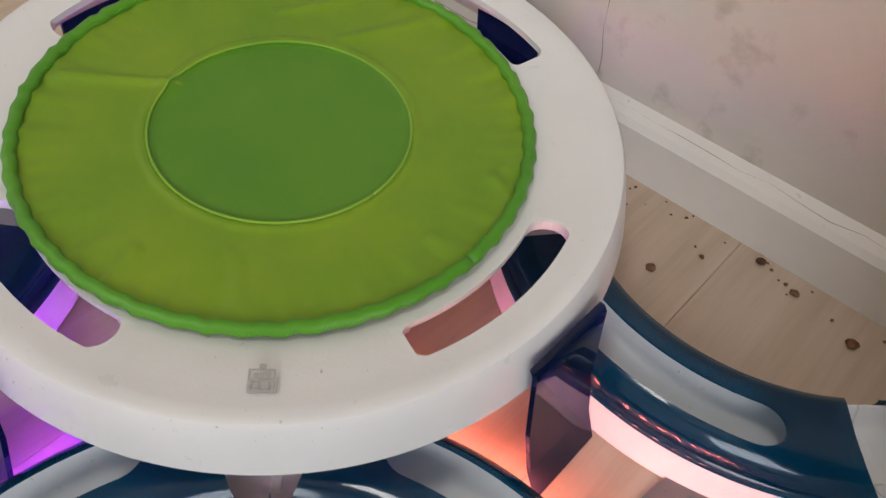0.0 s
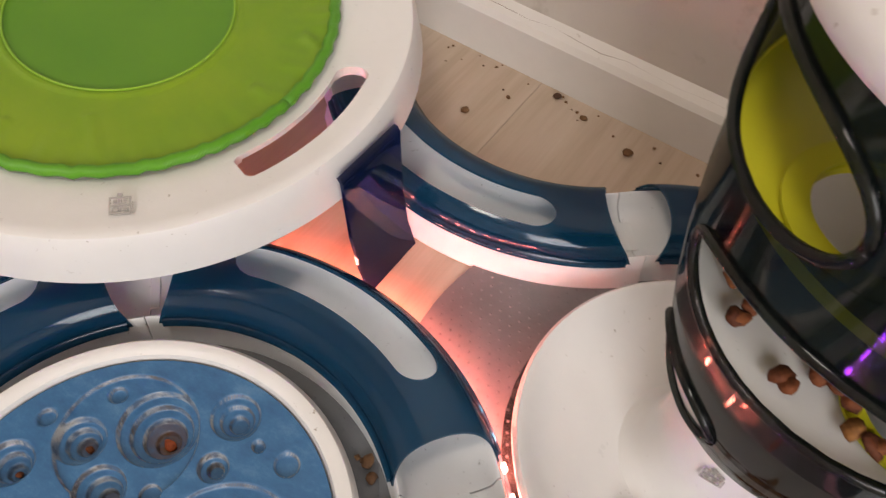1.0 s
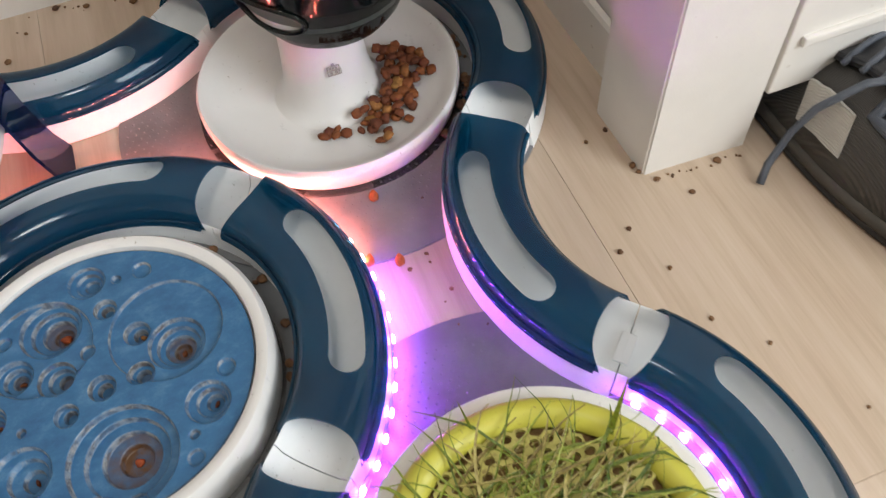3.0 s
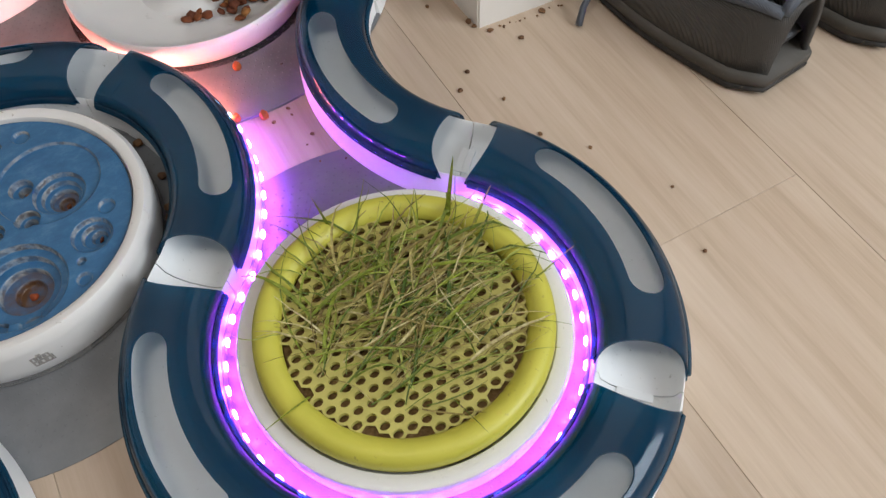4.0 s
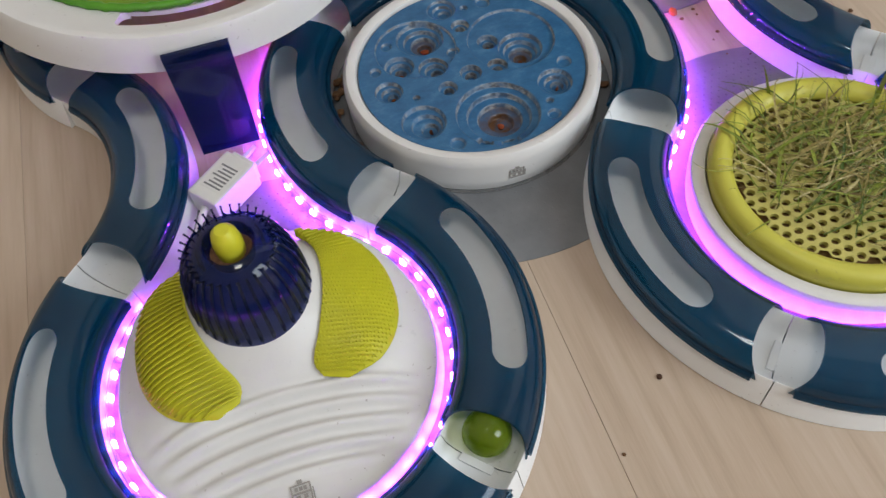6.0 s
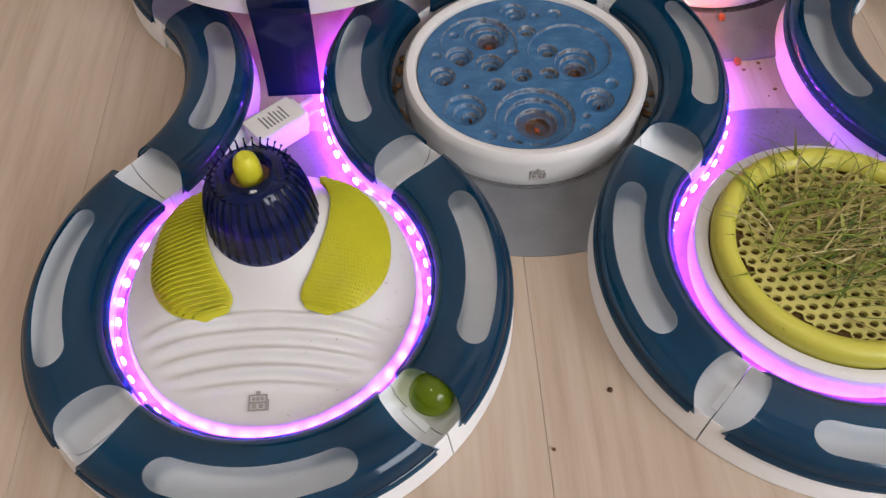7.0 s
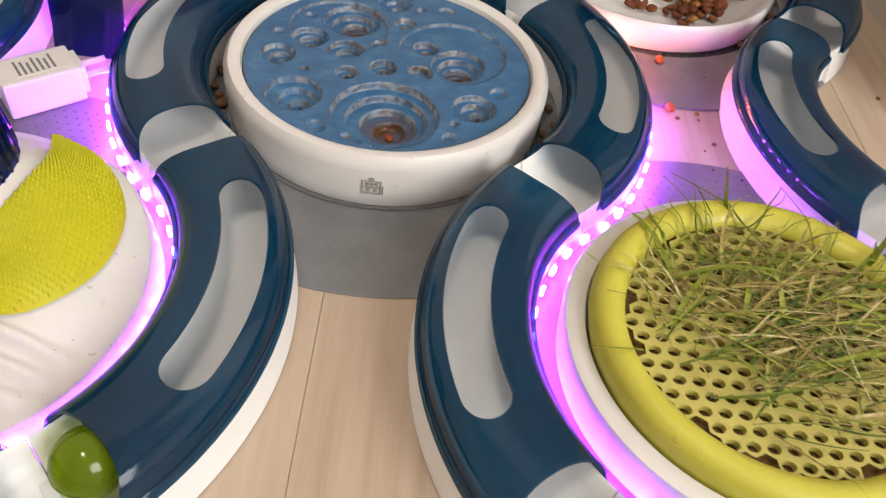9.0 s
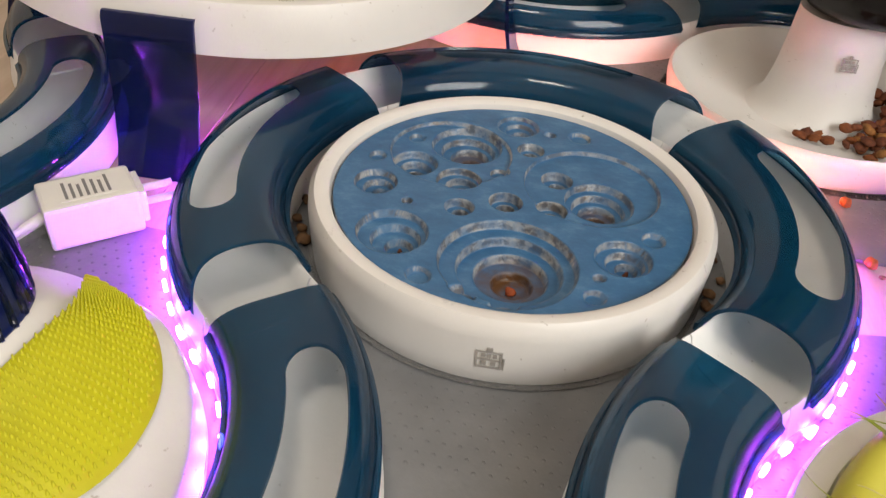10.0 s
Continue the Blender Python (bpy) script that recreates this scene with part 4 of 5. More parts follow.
# ---- raised lounge disc with green nylon cover ----
def build_lounge():
    tilt = Matrix.Translation((0.14, -0.108, 0.08)) @ Matrix.Rotation(radians(4.2), 4, Vector((0.61, 0.79, 0))) @ Matrix.Translation((-0.14, 0.108, -0.08))
    g = thing("cat_lounge", "white raised round disc with green nylon cover on dark legs", "cat bed", pose(-0.204, 0.208, 0.0))
    na, z0 = 240, 0.0875
    prof = [(0.117, -0.006), (0.122, -0.0035), (0.1312, -0.001), (0.1345, 0.0), (0.1505, 0.0035), (0.1535, 0.0042), (0.16, 0.006), (0.1655, 0.0074), (0.1682, 0.0068), (0.17, 0.004), (0.1735, -0.008), (0.1762, -0.0205), (0.1735, -0.0212), (0.1695, -0.003), (0.16, 0.002), (0.1535, 0.0004), (0.1505, -0.0005), (0.1345, -0.004), (0.1312, -0.005), (0.117, -0.0095)]
    half, turn = 20.5, -1.2
    verts, faces = [], []

    def slot_at(a):
        return abs(math.remainder(a - turn, 90)) < half

    n = len(prof)
    for i in range(na):
        a = 360 * i / na
        for r, z in prof:
            verts.append((r * math.cos(radians(a)), r * math.sin(radians(a)), z + z0))
    for i in range(na):
        j = (i + 1) % na
        am = 360 * (i + 0.5) / na
        cut = slot_at(am)
        for p in range(n):
            q = (p + 1) % n
            if cut and p in (2, 3, 16, 17):
                continue
            faces.append((i * n + p, j * n + p, j * n + q, i * n + q))
        if cut:
            for p, q in ((2, 18), (4, 16)):
                faces.append((i * n + p, j * n + p, j * n + q, i * n + q))
            if not slot_at(360 * (i - 0.5) / na):
                faces.append((i * n + 2, i * n + 3, i * n + 4, i * n + 16, i * n + 17, i * n + 18))
            if not slot_at(360 * (i + 1.5) / na):
                faces.append((j * n + 2, j * n + 3, j * n + 4, j * n + 16, j * n + 17, j * n + 18))
    me = mesh_of("disc", verts, faces, WHITE)
    fix(me)
    me.set_sharp_from_angle(angle=radians(38))
    part("disc", me, None, g, "white plastic ring with four finger slots", tilt)
    # rounded fillets closing the slots' ends
    for k in range(4):
        for e in (-1, 1):
            a = radians(turn + 90 * k + e * (half - 1.6))
            bm = bmesh.new()
            pts_in, cx = [], 0.1409
            for lev in (-0.0052, 0.0012):
                ring_ = []
                for s in range(13):
                    u = math.pi * s / 12 - math.pi / 2
                    rr = cx + 0.0098 * math.sin(u)
                    off = 0.0102 * math.cos(u) * 0.72 * e
                    ring_.append(bm.verts.new((rr, off - e * 0.0035, z0 + lev + (rr - 0.1409) * 0.22)))
                ring_ += [bm.verts.new((cx + 0.0105, e * 0.0065, z0 + lev + 0.0022)), bm.verts.new((cx - 0.0105, e * 0.0065, z0 + lev - 0.0022))]
                pts_in.append(ring_)
            for s in range(12):
                bm.faces.new((pts_in[0][s], pts_in[0][s + 1], pts_in[1][s + 1], pts_in[1][s]))
            for lev in (0, 1):
                loop = pts_in[lev]
                for s in range(12):
                    tgt = loop[14] if s < 6 else loop[13]
                    bm.faces.new((loop[s], loop[s + 1], tgt))
                bm.faces.new((loop[6], loop[13], loop[14]))
            part("slot_end", bm, WHITE, g, "", tilt @ pose(0, 0, 0, 0, 0, math.degrees(a)))

    # nylon cover: outer band, sunken middle panel, gathered edge
    def cloth(x, y):
        d, a = math.hypot(x, y), math.atan2(y, x)
        z = 0.089 - 0.007 * (1 - min(1, d / 0.129) ** 2)
        z += 0.0011 * math.exp(-((d - 0.069) / 0.0022) ** 2) - (0.0012 if d < 0.066 else 0)
        z += (0.0011 * math.sin(a * 23 + 2 * math.sin(a * 5)) + 0.0006 * math.sin(a * 61)) * max(0, (d - 0.085) / 0.045) ** 2
        for ax, ay, bx, by, hgt in ((-0.06, -0.02, -0.1, -0.062, 0.0026), (-0.07, 0.06, -0.05, 0.1, 0.002), (0.1, 0.05, 0.122, 0.042, 0.0022), (0.105, 0.0, 0.124, -0.004, 0.0018), (0.02, -0.1, 0.028, -0.123, 0.0018), (-0.03, 0.07, -0.005, 0.12, 0.002), (0.05, -0.07, 0.08, -0.09, 0.0012)):
            vx, vy = bx - ax, by - ay
            s = max(0, min(1, ((x - ax) * vx + (y - ay) * vy) / (vx * vx + vy * vy)))
            dd = math.hypot(x - ax - s * vx, y - ay - s * vy)
            z += hgt * math.exp(-(dd / 0.0028) ** 2)
        return z

    cloth_at = tilt @ pose(-0.006, -0.001, 0)
    part("cover", polar_sheet("cover", 0.1268, cloth, GREEN, 90, 260), None, g, "lime-green stretched nylon cover", cloth_at)
    part("middle_panel", polar_sheet("middle_panel", 0.0665, lambda x, y: cloth(x, y) + 0.0004, GREEN_MID, 30, 90), None, g, "darker green round middle panel", cloth_at)
    pts = [((0.1268 + 0.0007 * math.sin(k * 1.9)) * math.cos(2 * math.pi * k / 180), (0.1268 + 0.0007 * math.sin(k * 1.9)) * math.sin(2 * math.pi * k / 180), 0.0895 + 0.0005 * math.sin(k * 2.7)) for k in range(181)]
    part("piping", tube("piping", pts, 0.0034, GREEN_EDGE, 8), None, g, "bright green gathered edge", cloth_at)
    emblem(g, tilt @ pose(0.1085, -0.109, z0 + 0.0056, 0, 0, 44) @ pose(0, 0, 0, 8, 0, 0), 1.05)
    ring_pts = [(0.0662 * math.cos(2 * math.pi * k / 120), 0.0662 * math.sin(2 * math.pi * k / 120), cloth(0.0662 * math.cos(2 * math.pi * k / 120), 0.0662 * math.sin(2 * math.pi * k / 120)) + 0.0006) for k in range(121)]
    part("seam", tube("seam", ring_pts, 0.0008, GREEN_SEAM, 6), None, g, "paler sewn seam round the middle panel", cloth_at)
    # dark see-through legs
    for a in (0, 90, 180, 270):
        tall = {90: 1.12, 180: 1.26}.get(a, 1.0)
        verts, faces = [], []
        steps = [(0.1785, 0.0915), (0.1805, 0.0885), (0.1815, 0.077), (0.1845, 0.045), (0.19, 0.018), (0.197, 0.0006)]
        for w in (-1, 1):
            for th in (0.0, -0.0026):
                for r, z in steps:
                    half_w = 0.0255 - 0.002 * (1 - z / 0.09)
                    verts.append((r + th, w * half_w, z * tall))
        m = len(steps)
        for i in range(m - 1):
            for p, q in ((0, 2), (3, 1), (1, 0), (2, 3)):
                faces.append((p * m + i, p * m + i + 1, q * m + i + 1, q * m + i))
        faces += [(0, m, 3 * m, 2 * m), (m - 1, 3 * m - 1, 4 * m - 1, 2 * m - 1)]
        me = fix(mesh_of("leg", verts, faces, NAVY))
        me.set_sharp_from_angle(angle=radians(40))
        part("leg", me, None, g, "dark blue see-through plastic leg", pose(0, 0, 0, 0, 0, a))


build_lounge()


# ---- light strip along the inside of the circuit ----
def strip_path():
    """Points and outward turn along the strip: massager ring, round the digger ring, planter ring."""
    out = []

    def arc(c, r, a0, a1, facing, step=0.0167):
        n = max(2, int(abs(radians(a1 - a0)) * r / step))
        for k in range(n):
            a = radians(a0 + (a1 - a0) * k / n)
            out.append((c[0] + r * math.cos(a), c[1] + r * math.sin(a), math.degrees(a) + (180 if facing < 0 else 0)))

    arc(MASS, R - HALF - 0.0042, 137, 405, -1)
    arc(DIG, R + HALF + 0.0058, 225, -45, 1)
    arc(PLANT, R - HALF - 0.0042, 135, 405, -1)
    return out


def build_strip():
    s = thing("led_strip", "glowing colour LED strip along the inner side of the track", "LED strip")
    path = strip_path()
    verts, faces = [], []
    for x, y, a in path:
        c, d = math.cos(radians(a)), math.sin(radians(a))
        for o, z in ((0.0, 0.004), (0.0, 0.014), (-0.0012, 0.014), (-0.0012, 0.004)):
            verts.append((x + c * o, y + d * o, z))
    for k in range(len(path) - 1):
        for p in range(4):
            q = (p + 1) % 4
            faces.append((k * 4 + p, k * 4 + q, k * 4 + 4 + q, k * 4 + 4 + p))
    faces += [(0, 1, 2, 3), tuple(len(verts) - k for k in (1, 2, 3, 4))]
    part("tape", fix(mesh_of("tape", verts, faces, TAPE_V, False)), None, s, "clear flexible tape")
    meshes = {}
    for key, mat in (("violet", LED_VIOLET), ("pink", LED_WARM)):
        bm = box(-0.0002, -0.0025, -0.0025, 0.0016, 0.0025, 0.0025, 0.0006, 1)
        me = bpy.data.meshes.new("diode")
        bm.to_mesh(me)
        bm.free()
        me.materials.append(mat)
        meshes[key] = me
    for x, y, a in path:
        warm = math.hypot(x, y) < 0.19 and y > 0.02 and x > -0.13
        part("diode", meshes["pink" if warm else "violet"], None, s, "", pose(x, y, 0.009, 0, 0, a))


build_strip()


# ---- power plug ----
def build_plug():
    p = thing("power_plug", "small white plug power supply with printed label lying on mat", "plug", pose(-0.2135, -0.0405, 0.0025, 0, 0, 39))
    part("case", box(-0.024, -0.0145, 0, 0.022, 0.0145, 0.0245, 0.0022), WHITE, p)
    part("face", box(0.022, -0.011, 0.003, 0.0255, 0.011, 0.0215, 0.001), WHITE, p)
    for y in (-0.0065, 0.0065):
        part("pin", tube("pin", [(0.0255, y, 0.0125), (0.042, y, 0.0125)], 0.0021, WHITE, 10), None, p)
    label = part("label", box(-0.014, -0.0095, 0.0245, 0.013, 0.0095, 0.0248), WHITE, p, "white label with grey print")
    for k in range(7):
        part("print_bar", box(-0.012 + 0.0034 * k, -0.008, 0.0248, -0.0105 + 0.0034 * k, 0.008 - 0.002 * (k % 3), 0.02495), LABEL_INK, label)
    pts = [(-0.024 - 0.004 * k, -0.0015 * k, 0.0125 - 0.0008 * k) for k in range(5)]
    part("strain_relief", tube("strain_relief", pts, 0.003, WHITE, 10, lambda u: 1.1 - 0.4 * u + 0.12 * math.sin(u * 40)), None, p)
    cord = [(-0.04, -0.006, 0.0093), (-0.052, -0.008, 0.005), (-0.066, -0.002, 0.0028), (-0.074, 0.012, 0.0026), (-0.07, 0.03, 0.0026), (-0.055, 0.045, 0.0026), (-0.03, 0.052, 0.0026), (0.0, 0.045, 0.003)]
    part("cord", tube("cord", cord, 0.0017, WHITE, 8), None, p)


build_plug()


# ---- food pieces ----
def kibble_mesh(seed, size):
    rnd = random.Random(seed)
    bm = bmesh.new()
    bmesh.ops.create_icosphere(bm, subdivisions=2, radius=size)
    sx, sy = rnd.uniform(0.85, 1.2), rnd.uniform(0.75, 1.0)
    for v in bm.verts:
        k = 1 + 0.42 * noise.noise(v.co / size * 1.15 + Vector((seed * 3.1, 0, 0)))
        v.co = Vector((v.co.x * sx * k, v.co.y * sy * k, v.co.z * 0.58 * k))
    me = bpy.data.meshes.new("kibble")
    bm.to_mesh(me)
    bm.free()
    me.shade_smooth()
    return me


def build_food():
    rnd = random.Random(5)
    shapes = []
    for k in range(6):
        me = kibble_mesh(k, 0.0047)
        me.materials.append(KIBBLE)
        shapes.append(me)

    def piece(x, y, z, k=None, s=1.0, label="brown biscuit of dry cat food", group="dry food on the feeder base"):
        ob = new("kibble", shapes[rnd.randrange(6) if k is None else k])
        ob.matrix_basis = pose(x, y, z, rnd.uniform(-35, 35), rnd.uniform(-35, 35), rnd.uniform(0, 360)) @ Matrix.Scale(s, 4)
        return tagged(ob, label, "cat food", group)

    def dish(x, y):
        d = math.hypot(x - 0.203, y - 0.2)
        return 0.0024 + float(np.interp(d, [0, 0.036, 0.05, 0.08, 0.0965], [0.02, 0.016, 0.0085, 0.0098, 0.0187]))

    # heap on the base
    placed = []
    for _ in range(900):
        u = rnd.random()
        ax, ay = 0.231 + 0.026 * u, 0.147 + 0.056 * u
        x, y = rnd.gauss(ax, 0.0105), rnd.gauss(ay, 0.01)
        if math.hypot(x - 0.203, y - 0.2) < 0.046 or math.hypot(x - 0.203, y - 0.2) > 0.088:
            continue
        near = [q for q in placed if math.hypot(q[0] - x, q[1] - y) < 0.0068]
        if len(near) > 1:
            continue
        z = dish(x, y) + 0.0028 + (0.0046 if near else 0)
        placed.append((x, y))
        piece(x, y, z)
        if len(placed) >= 84:
            break
    for x, y in ((0.186, 0.1475), (0.1935, 0.149), (0.1905, 0.1435), (0.1815, 0.1455), (0.1985, 0.142), (0.2105, 0.1395), (0.2155, 0.146), (0.2185, 0.138)):
        piece(x, y, dish(x, y) + 0.0034, None, rnd.uniform(0.7, 1.0))
    # inside the tower
    lean = pose(0.203, 0.2, 0.0024) @ LEAN
    for z, r, count, a0, a1 in ((0.1765, 0.066, 30, -175, -20), (0.2425, 0.074, 14, -80, -20), (0.1175, 0.05, 10, -170, 0)):
        for _ in range(count):
            a, d = radians(rnd.uniform(a0, a1)), r * rnd.uniform(0.68, 0.98)
            q = lean @ Vector((d * math.cos(a), d * math.sin(a), z))
            piece(q.x, q.y, q.z, None, 0.85, "brown biscuit of dry cat food inside the tower", "dry food in the tower")
    # in the digger's pits
    for k, (x, y) in enumerate((q[0], q[1] - 0.003) for q in ((-0.0264, 0.0452), (0.0052, -0.0558), (0.045, 0.0046), (0.0235, 0.0228), (-0.0545, 0.0204), (-0.0685, -0.0074), (0.0586, -0.0414), (-0.0504, -0.0495))):
        z = 0.0012 + 0.0335 + disc_height(x + 0.0005, y + 0.005) + 0.0012
        me = kibble_mesh(20 + k, 0.003 if k < 2 else 0.0021)
        me.materials.append(RED_KIBBLE if k < 2 else KIBBLE)
        ob = new("kibble", me)
        ob.matrix_basis = pose(x, y, z, 10 * k, 5, 40 * k)
        tagged(ob, "reddish biscuit lying in a crater of the blue disc" if k < 2 else "brown biscuit bit lying in a crater", "cat food", "food in the digger")
    # crumbs on floor and mats: the larger ones and a scatter
    crumb_shapes = []
    for k in range(5):
        me = kibble_mesh(40 + k, 0.0024)
        me.materials.append(CRUMB)
        crumb_shapes.append(me)

    def crumb(x, y, s=1.0, z=0.0):
        ob = new("crumb", crumb_shapes[rnd.randrange(5)])
        ob.matrix_basis = pose(x, y, z + 0.0014 * s, 0, 0, rnd.uniform(0, 360)) @ Matrix.Scale(s, 4)
        tagged(ob, "dark brown food crumb on the floor", "crumb", "crumbs on the floor")

    for x, y, s in ((-0.001, 0.4085, 1.4), (0.068, 0.388, 1.6), (-0.048, 0.353, 1.3), (0.026, 0.4, 1.2), (-0.03, 0.385, 0.8), (0.418, -0.004, 1.0), (0.385, 0.3, 2.6), (0.395, 0.245, 2.2), (0.369, 0.07, 0.8),
                    (0.388, 0.075, 1.0), (0.39, 0.035, 1.2), (0.3915, 0.028, 1.0), (0.4, 0.0165, 1.1), (0.45, 0.0145, 1.3), (0.345, -0.03, 0.9), (0.37, -0.055, 0.8), (0.36, -0.015, 0.8),
                    (0.375, -0.1, 0.8), (0.4, -0.13, 0.7), (0.43, -0.19, 0.6), (0.415, -0.245, 0.7), (0.015, -0.375, 1.0), (-0.035, -0.39, 0.8), (0.03, -0.29, 0.8), (-0.014, -0.33, 0.6), (0.06, -0.42, 0.8)):
        crumb(x, y, s)
    for _ in range(24):
        crumb(rnd.uniform(-0.1, 0.16), 0.414 - abs(rnd.gauss(0, 0.014)), rnd.uniform(0.25, 0.6))
    for _ in range(15):
        crumb(rnd.uniform(0.395, 0.475), 0.018 - abs(rnd.gauss(0, 0.004)), rnd.uniform(0.2, 0.55))
    for _ in range(16):
        a, d = rnd.uniform(0, 6.28), rnd.uniform(0.01, 0.06)
        crumb(0.225 + d * math.cos(a) * 0.7, 0.01 + d * math.sin(a), rnd.uniform(0.35, 0.8), 0.0015)
    for _ in range(30):
        a = radians(rnd.uniform(-60, 20))
        d = rnd.uniform(0.108, 0.1165)
        crumb(0.203 + d * math.cos(a), 0.203 + d * math.sin(a), rnd.uniform(0.7, 1.9), 0.003)
    for _ in range(40):
        a = radians(rnd.choice((rnd.uniform(-20, 70), rnd.uniform(150, 200))))
        d = rnd.uniform(0.1075, 0.1165)
        crumb(d * math.cos(a), -0.001 + d * math.sin(a), rnd.uniform(0.7, 1.7), 0.002)
    for _ in range(36):
        crumb(rnd.uniform(-0.2, 0.6), rnd.uniform(-0.55, -0.38), rnd.uniform(0.25, 0.6))
    for x, y, z, s in ((0.319, 0.118, 0.0065, 1.9), (0.107, -0.315, 0.0065, 1.0), (0.078, -0.275, 0.0065, 0.8), (0.13, -0.02, 0.0065, 0.9), (0.3, 0.02, 0.0065, 0.7)):
        crumb(x, y, s, z - 0.0014)
    # bright red biscuits by the feeder foot
    red = kibble_mesh(70, 0.0045)
    red.materials.append(RED_KIBBLE)
    for x, y in ((0.2, 0.083), (0.199, 0.022), (0.179, 0.03)):
        ob = new("kibble", red)
        ob.matrix_basis = pose(x, y, 0.0048, 0, 0, 300 * x)
        tagged(ob, "reddish biscuit on the grey mat", "cat food", "food on the mat")


build_food()


# ---- loose hairs and threads on the floor ----
def build_hairs():
    for pts, r in ((((0.3335, -0.413), (0.331, -0.425), (0.336, -0.438), (0.346, -0.444), (0.3535, -0.444), (0.354, -0.452), (0.352, -0.461), (0.36, -0.47)), 0.0006),
                   (((0.263, -0.41), (0.266, -0.402), (0.274, -0.4), (0.283, -0.402), (0.3, -0.413), (0.315, -0.422)), 0.00035),
                   (((0.43, -0.42), (0.44, -0.45), (0.442, -0.47), (0.45, -0.49)), 0.0005)):
        smooth = []
        for k in range((len(pts) - 1) * 5 + 1):
            u = k / 5
            i = min(int(u), len(pts) - 2)
            f = u - i
            p = [pts[max(0, min(len(pts) - 1, i + d))] for d in (-1, 0, 1, 2)]
            q = [0.5 * (2 * p[1][c] + (p[2][c] - p[0][c]) * f + (2 * p[0][c] - 5 * p[1][c] + 4 * p[2][c] - p[3][c]) * f * f + (3 * p[1][c] - p[0][c] - 3 * p[2][c] + p[3][c]) * f ** 3) for c in (0, 1)]
            smooth.append((q[0], q[1], 0.0006))
        tagged(part("hair", tube("hair", smooth, r, HAIR, 5)), "thin dark hair lying on the pale floor", "hair", "hairs on the floor")


build_hairs()


# ---- trainers by the door ----
def loft(name, rings, mat):
    n = len(rings[0])
    verts = [v for r in rings for v in r]
    faces = [(i * n + k, i * n + (k + 1) % n, (i + 1) * n + (k + 1) % n, (i + 1) * n + k) for i in range(len(rings) - 1) for k in range(n)]
    faces += [tuple(reversed(range(n))), tuple(range((len(rings) - 1) * n, len(rings) * n))]
    return fix(mesh_of(name, verts, faces, mat))


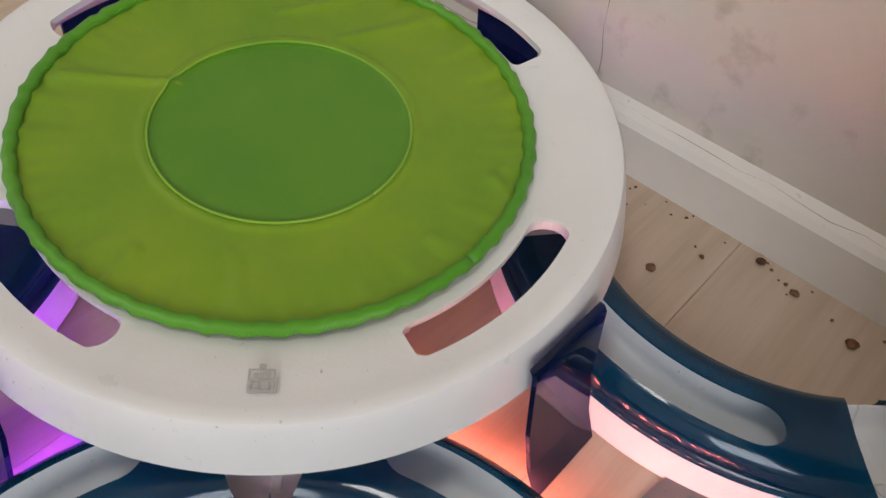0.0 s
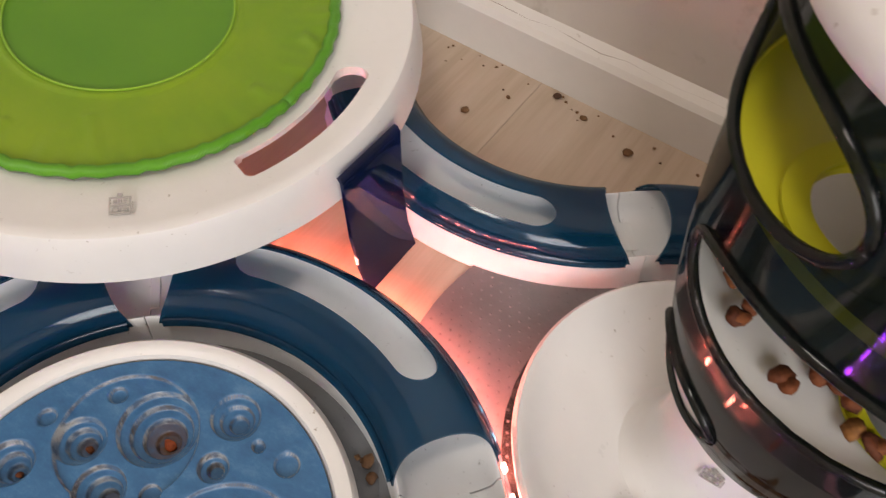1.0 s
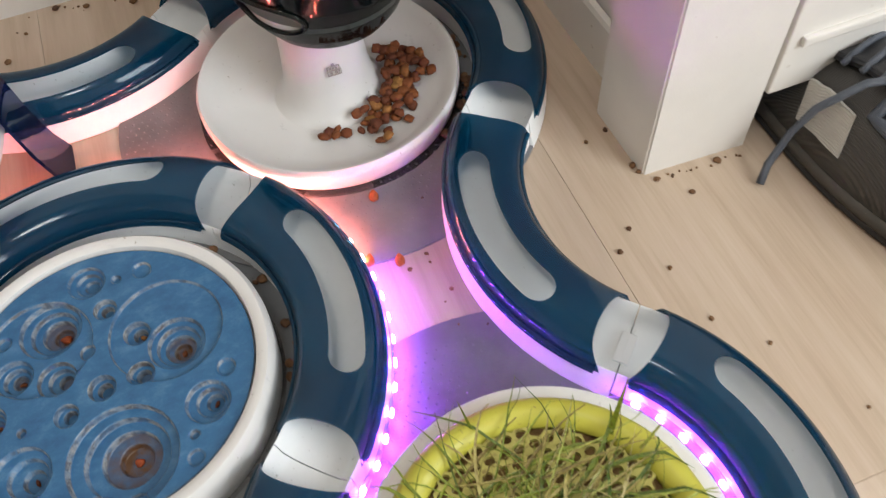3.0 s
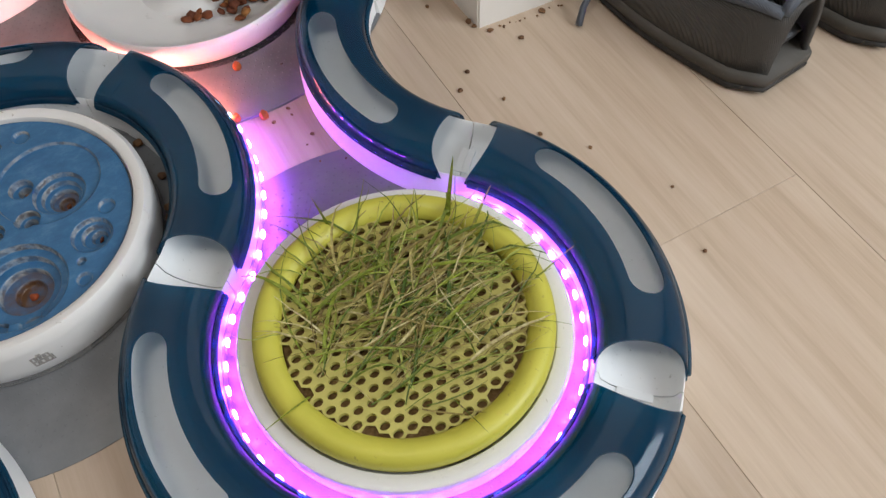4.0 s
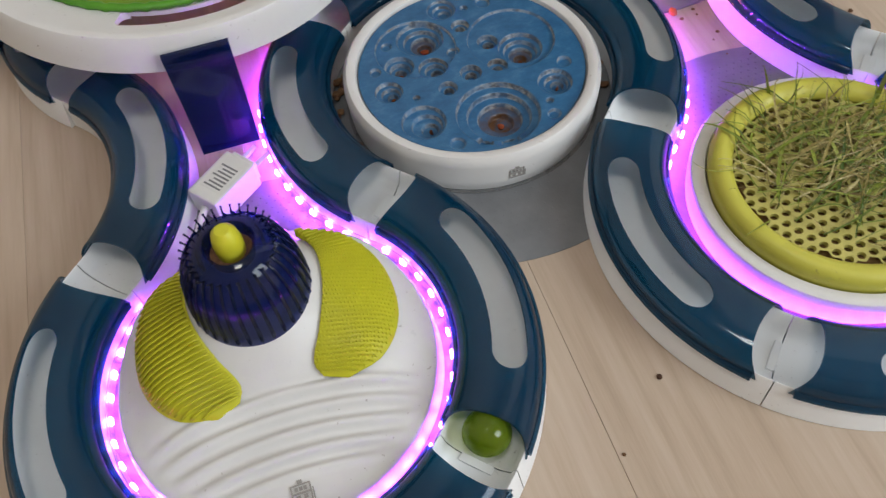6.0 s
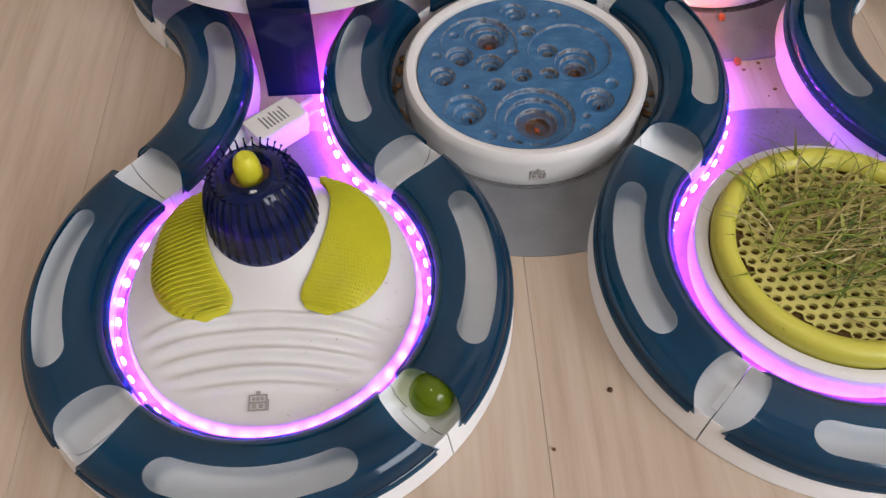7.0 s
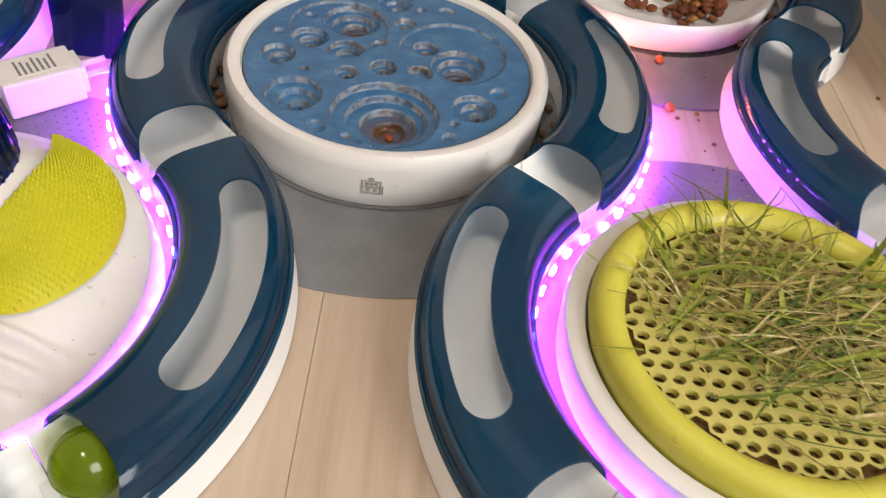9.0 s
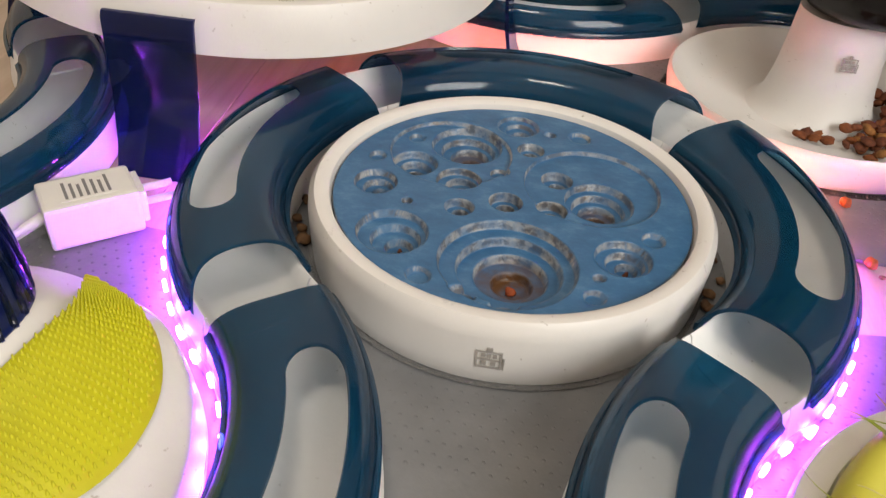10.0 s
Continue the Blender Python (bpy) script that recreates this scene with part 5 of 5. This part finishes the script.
def build_shoe(m, flip=1):
    """A low trainer, heel at the origin and toe along +y."""
    s = thing("trainer", "worn dark grey suede trainer with pale trim and loose laces", "shoe", m, "pair of trainers")
    L = 0.275

    def half(u):
        return 0.032 + 0.014 * math.sin(math.pi * (u * 0.95 + 0.12)) ** 2 + 0.006 * u - 0.03 * max(0, u - 0.86) / 0.14 * max(0, u - 0.86) / 0.14 - 0.012 * max(0, 0.08 - u) / 0.08

    for nm, z0, z1, grow, mat, lab in (("tread", 0.0005, 0.006, 0.002, TREAD, "black rubber tread"), ("sole", 0.006, 0.018, 0.002, SOLE, "dirty grey foam sole")):
        rings = []
        for k in range(25):
            u = k / 24
            w = half(u) + grow
            toe = 0.012 * max(0, u - 0.75) / 0.25
            heel = 0.004 * max(0, 0.1 - u) / 0.1
            a, b = z0 + toe + heel, z1 + toe * 0.8 + 0.006 * max(0, 0.3 - u)
            rings.append([(-w, L * u, a), (-w - 0.002, L * u, (a + b) / 2), (-w, L * u, b), (w, L * u, b), (w + 0.002, L * u, (a + b) / 2), (w, L * u, a)])
        part(nm, loft(nm, rings, mat), None, s, lab)

    def top(u):
        return float(np.interp(u, [0, 0.08, 0.25, 0.38, 0.5, 0.65, 0.8, 0.92, 1], [0.082, 0.086, 0.072, 0.078, 0.082, 0.068, 0.05, 0.041, 0.03]))

    # upper as an open shell: throat open from heel to laces
    rings = []
    for k in range(33):
        u = k / 32
        w, h = half(u), top(u)
        z0 = 0.015 + 0.01 * max(0, u - 0.75) / 0.25
        open_ = 0.55 if u < 0.4 else max(0.0, 0.55 - (u - 0.4) * 6)
        ring = []
        for q in range(15):
            v = q / 14
            a = math.pi * (0.0 + v)
            c = math.cos(a)
            x = -w * math.copysign(abs(c) ** 0.6, c) * (1.04 - 0.16 * math.sin(a))
            ring.append((x, L * (0.012 + 0.975 * u), z0 + (h - z0) * math.sin(a) ** 0.8))
        rings.append(ring)
    verts = [v for r in rings for v in r]
    faces = []
    for i in range(32):
        for q in range(14):
            if i < 14 and 3 < q < 10 and 0 < i:
                continue
            faces.append((i * 15 + q, i * 15 + q + 1, (i + 1) * 15 + q + 1, (i + 1) * 15 + q))
    upper = mesh_of("upper", verts, faces, SUEDE)
    ob = part("upper", upper, None, s, "dark grey suede upper")
    sol = ob.modifiers.new("thickness", "SOLIDIFY")
    sol.thickness, sol.offset = 0.004, -1
    part("lining", loft("lining", [[(-half(u) * 0.75, L * u, 0.03), (half(u) * 0.75, L * u, 0.03), (half(u) * 0.7, L * u, 0.034), (-half(u) * 0.7, L * u, 0.034)] for u in (0.05, 0.2, 0.35, 0.5)], MESH), None, s, "black insole")
    # padded collar
    idx = [(1, 4)] + [(i, 4) for i in range(2, 15)] + [(14, q) for q in range(5, 10)] + [(i, 10) for i in range(14, 0, -1)] + [(1, q) for q in range(9, 3, -1)]
    part("collar", tube("collar", [rings[i][q] for i, q in idx], 0.0045, LACE, 8), None, s, "grey-blue padded collar")
    # tongue, laces
    part("tongue", loft("tongue", [[(-0.02, L * u, top(u) + 0.002), (0.02, L * u, top(u) + 0.002), (0.018, L * u, top(u) + 0.008), (-0.018, L * u, top(u) + 0.008)] for u in (0.38, 0.45, 0.55, 0.68)], MESH), None, s)
    for k in range(5):
        u = 0.44 + 0.055 * k
        pts = [(x * 0.024, L * (u + 0.012 * x), top(u) + 0.0105 - 0.006 * x * x) for x in (-1, -0.6, -0.2, 0.2, 0.6, 1)]
        part("lace", tube("lace", pts, 0.0026, LACE, 6), None, s)
    for sx in (-1, 1):
        loop = [(sx * (0.004 + 0.03 * math.sin(t) * 0.9), L * 0.44 - 0.02 + 0.018 * math.cos(t * 2), top(0.44) + 0.012 + 0.008 * math.sin(t * 2)) for t in [k * math.pi / 12 for k in range(13)]]
        part("lace", tube("lace", loop, 0.0028, LACE, 6), None, s)
    tail = [(-0.01, 0.12, 0.094), (-0.035, 0.135, 0.088), (-0.052, 0.15, 0.06), (-0.06, 0.155, 0.035), (-0.075, 0.152, 0.012), (-0.085, 0.145, 0.0035)]
    part("lace", tube("lace", tail, 0.003, LACE, 6), None, s)
    # side panels: pale trim line and a plain slanted mark
    for side in (-1, 1):
        verts, faces = [], []
        for k in range(9):
            u = 0.42 + 0.16 * k / 8
            row = rings[int(u * 32)]
            for q in (1.2, 3.6):
                j = q if side < 0 else 14 - q
                p = Vector(row[int(j)]).lerp(Vector(row[int(j) + 1]), j - int(j))
                verts += [(p.x + side * 0.0015, L * (0.012 + 0.975 * (u + 0.014 * q)), p.z), (p.x + side * 0.0035, L * (0.012 + 0.975 * (u + 0.014 * q)), p.z)]
        for k in range(8):
            o = 4 * k
            faces += [(o + 1, o + 3, o + 7, o + 5), (o, o + 1, o + 5, o + 4), (o + 2, o + 6, o + 7, o + 3), (o, o + 4, o + 6, o + 2)]
        faces += [(0, 2, 3, 1), (32, 33, 35, 34)]
        part("side_mark", fix(mesh_of("side_mark", verts, faces, TRIM, False)), None, s, "pale plain side mark")
    return s


build_shoe(pose(0.567, -0.152, 0.0, 0, 0, 7))
build_shoe(pose(0.682, -0.165, 0.0, 0, 0, 3))


# ---- floor planks ----
def build_floor():
    base = part("floor", box(-1.9, -1.8, -0.05, 2.3, 0.53, -0.0065), FLOOR)
    tagged(base, "pale oak laminate plank floor", "floor", kind="structure")
    rnd = random.Random(2)
    width, x = 0.1775, -0.018 - 0.1775 * 11
    meshes = {}
    while x < 2.3:
        y = -2.5 - rnd.uniform(0, 1.0)
        if -0.9 < x < 1.2:
            y = -3.2
        if abs(x - 0.337) < 0.02:
            y = -0.226 - 1.28 * 2
        while y < 0.53:
            y0, y1 = max(y, -1.8), min(y + 1.28, 0.53)
            if y1 > y0 + 0.01:
                key = round(y1 - y0, 3)
                if key not in meshes:
                    bm = box(0.0001, 0.0001, -0.0065, width - 0.0001, key - 0.0001, 0.0, 0.00035, 1)
                    me = bpy.data.meshes.new("plank")
                    bm.to_mesh(me)
                    bm.free()
                    me.materials.append(FLOOR)
                    meshes[key] = me
                part("plank", meshes[key], None, base, "", pose(x, y0, 0))
            y += 1.28
        x += width


build_floor()


def motions():
    """The camera alone moves; every thing rests."""
    return None


motions()
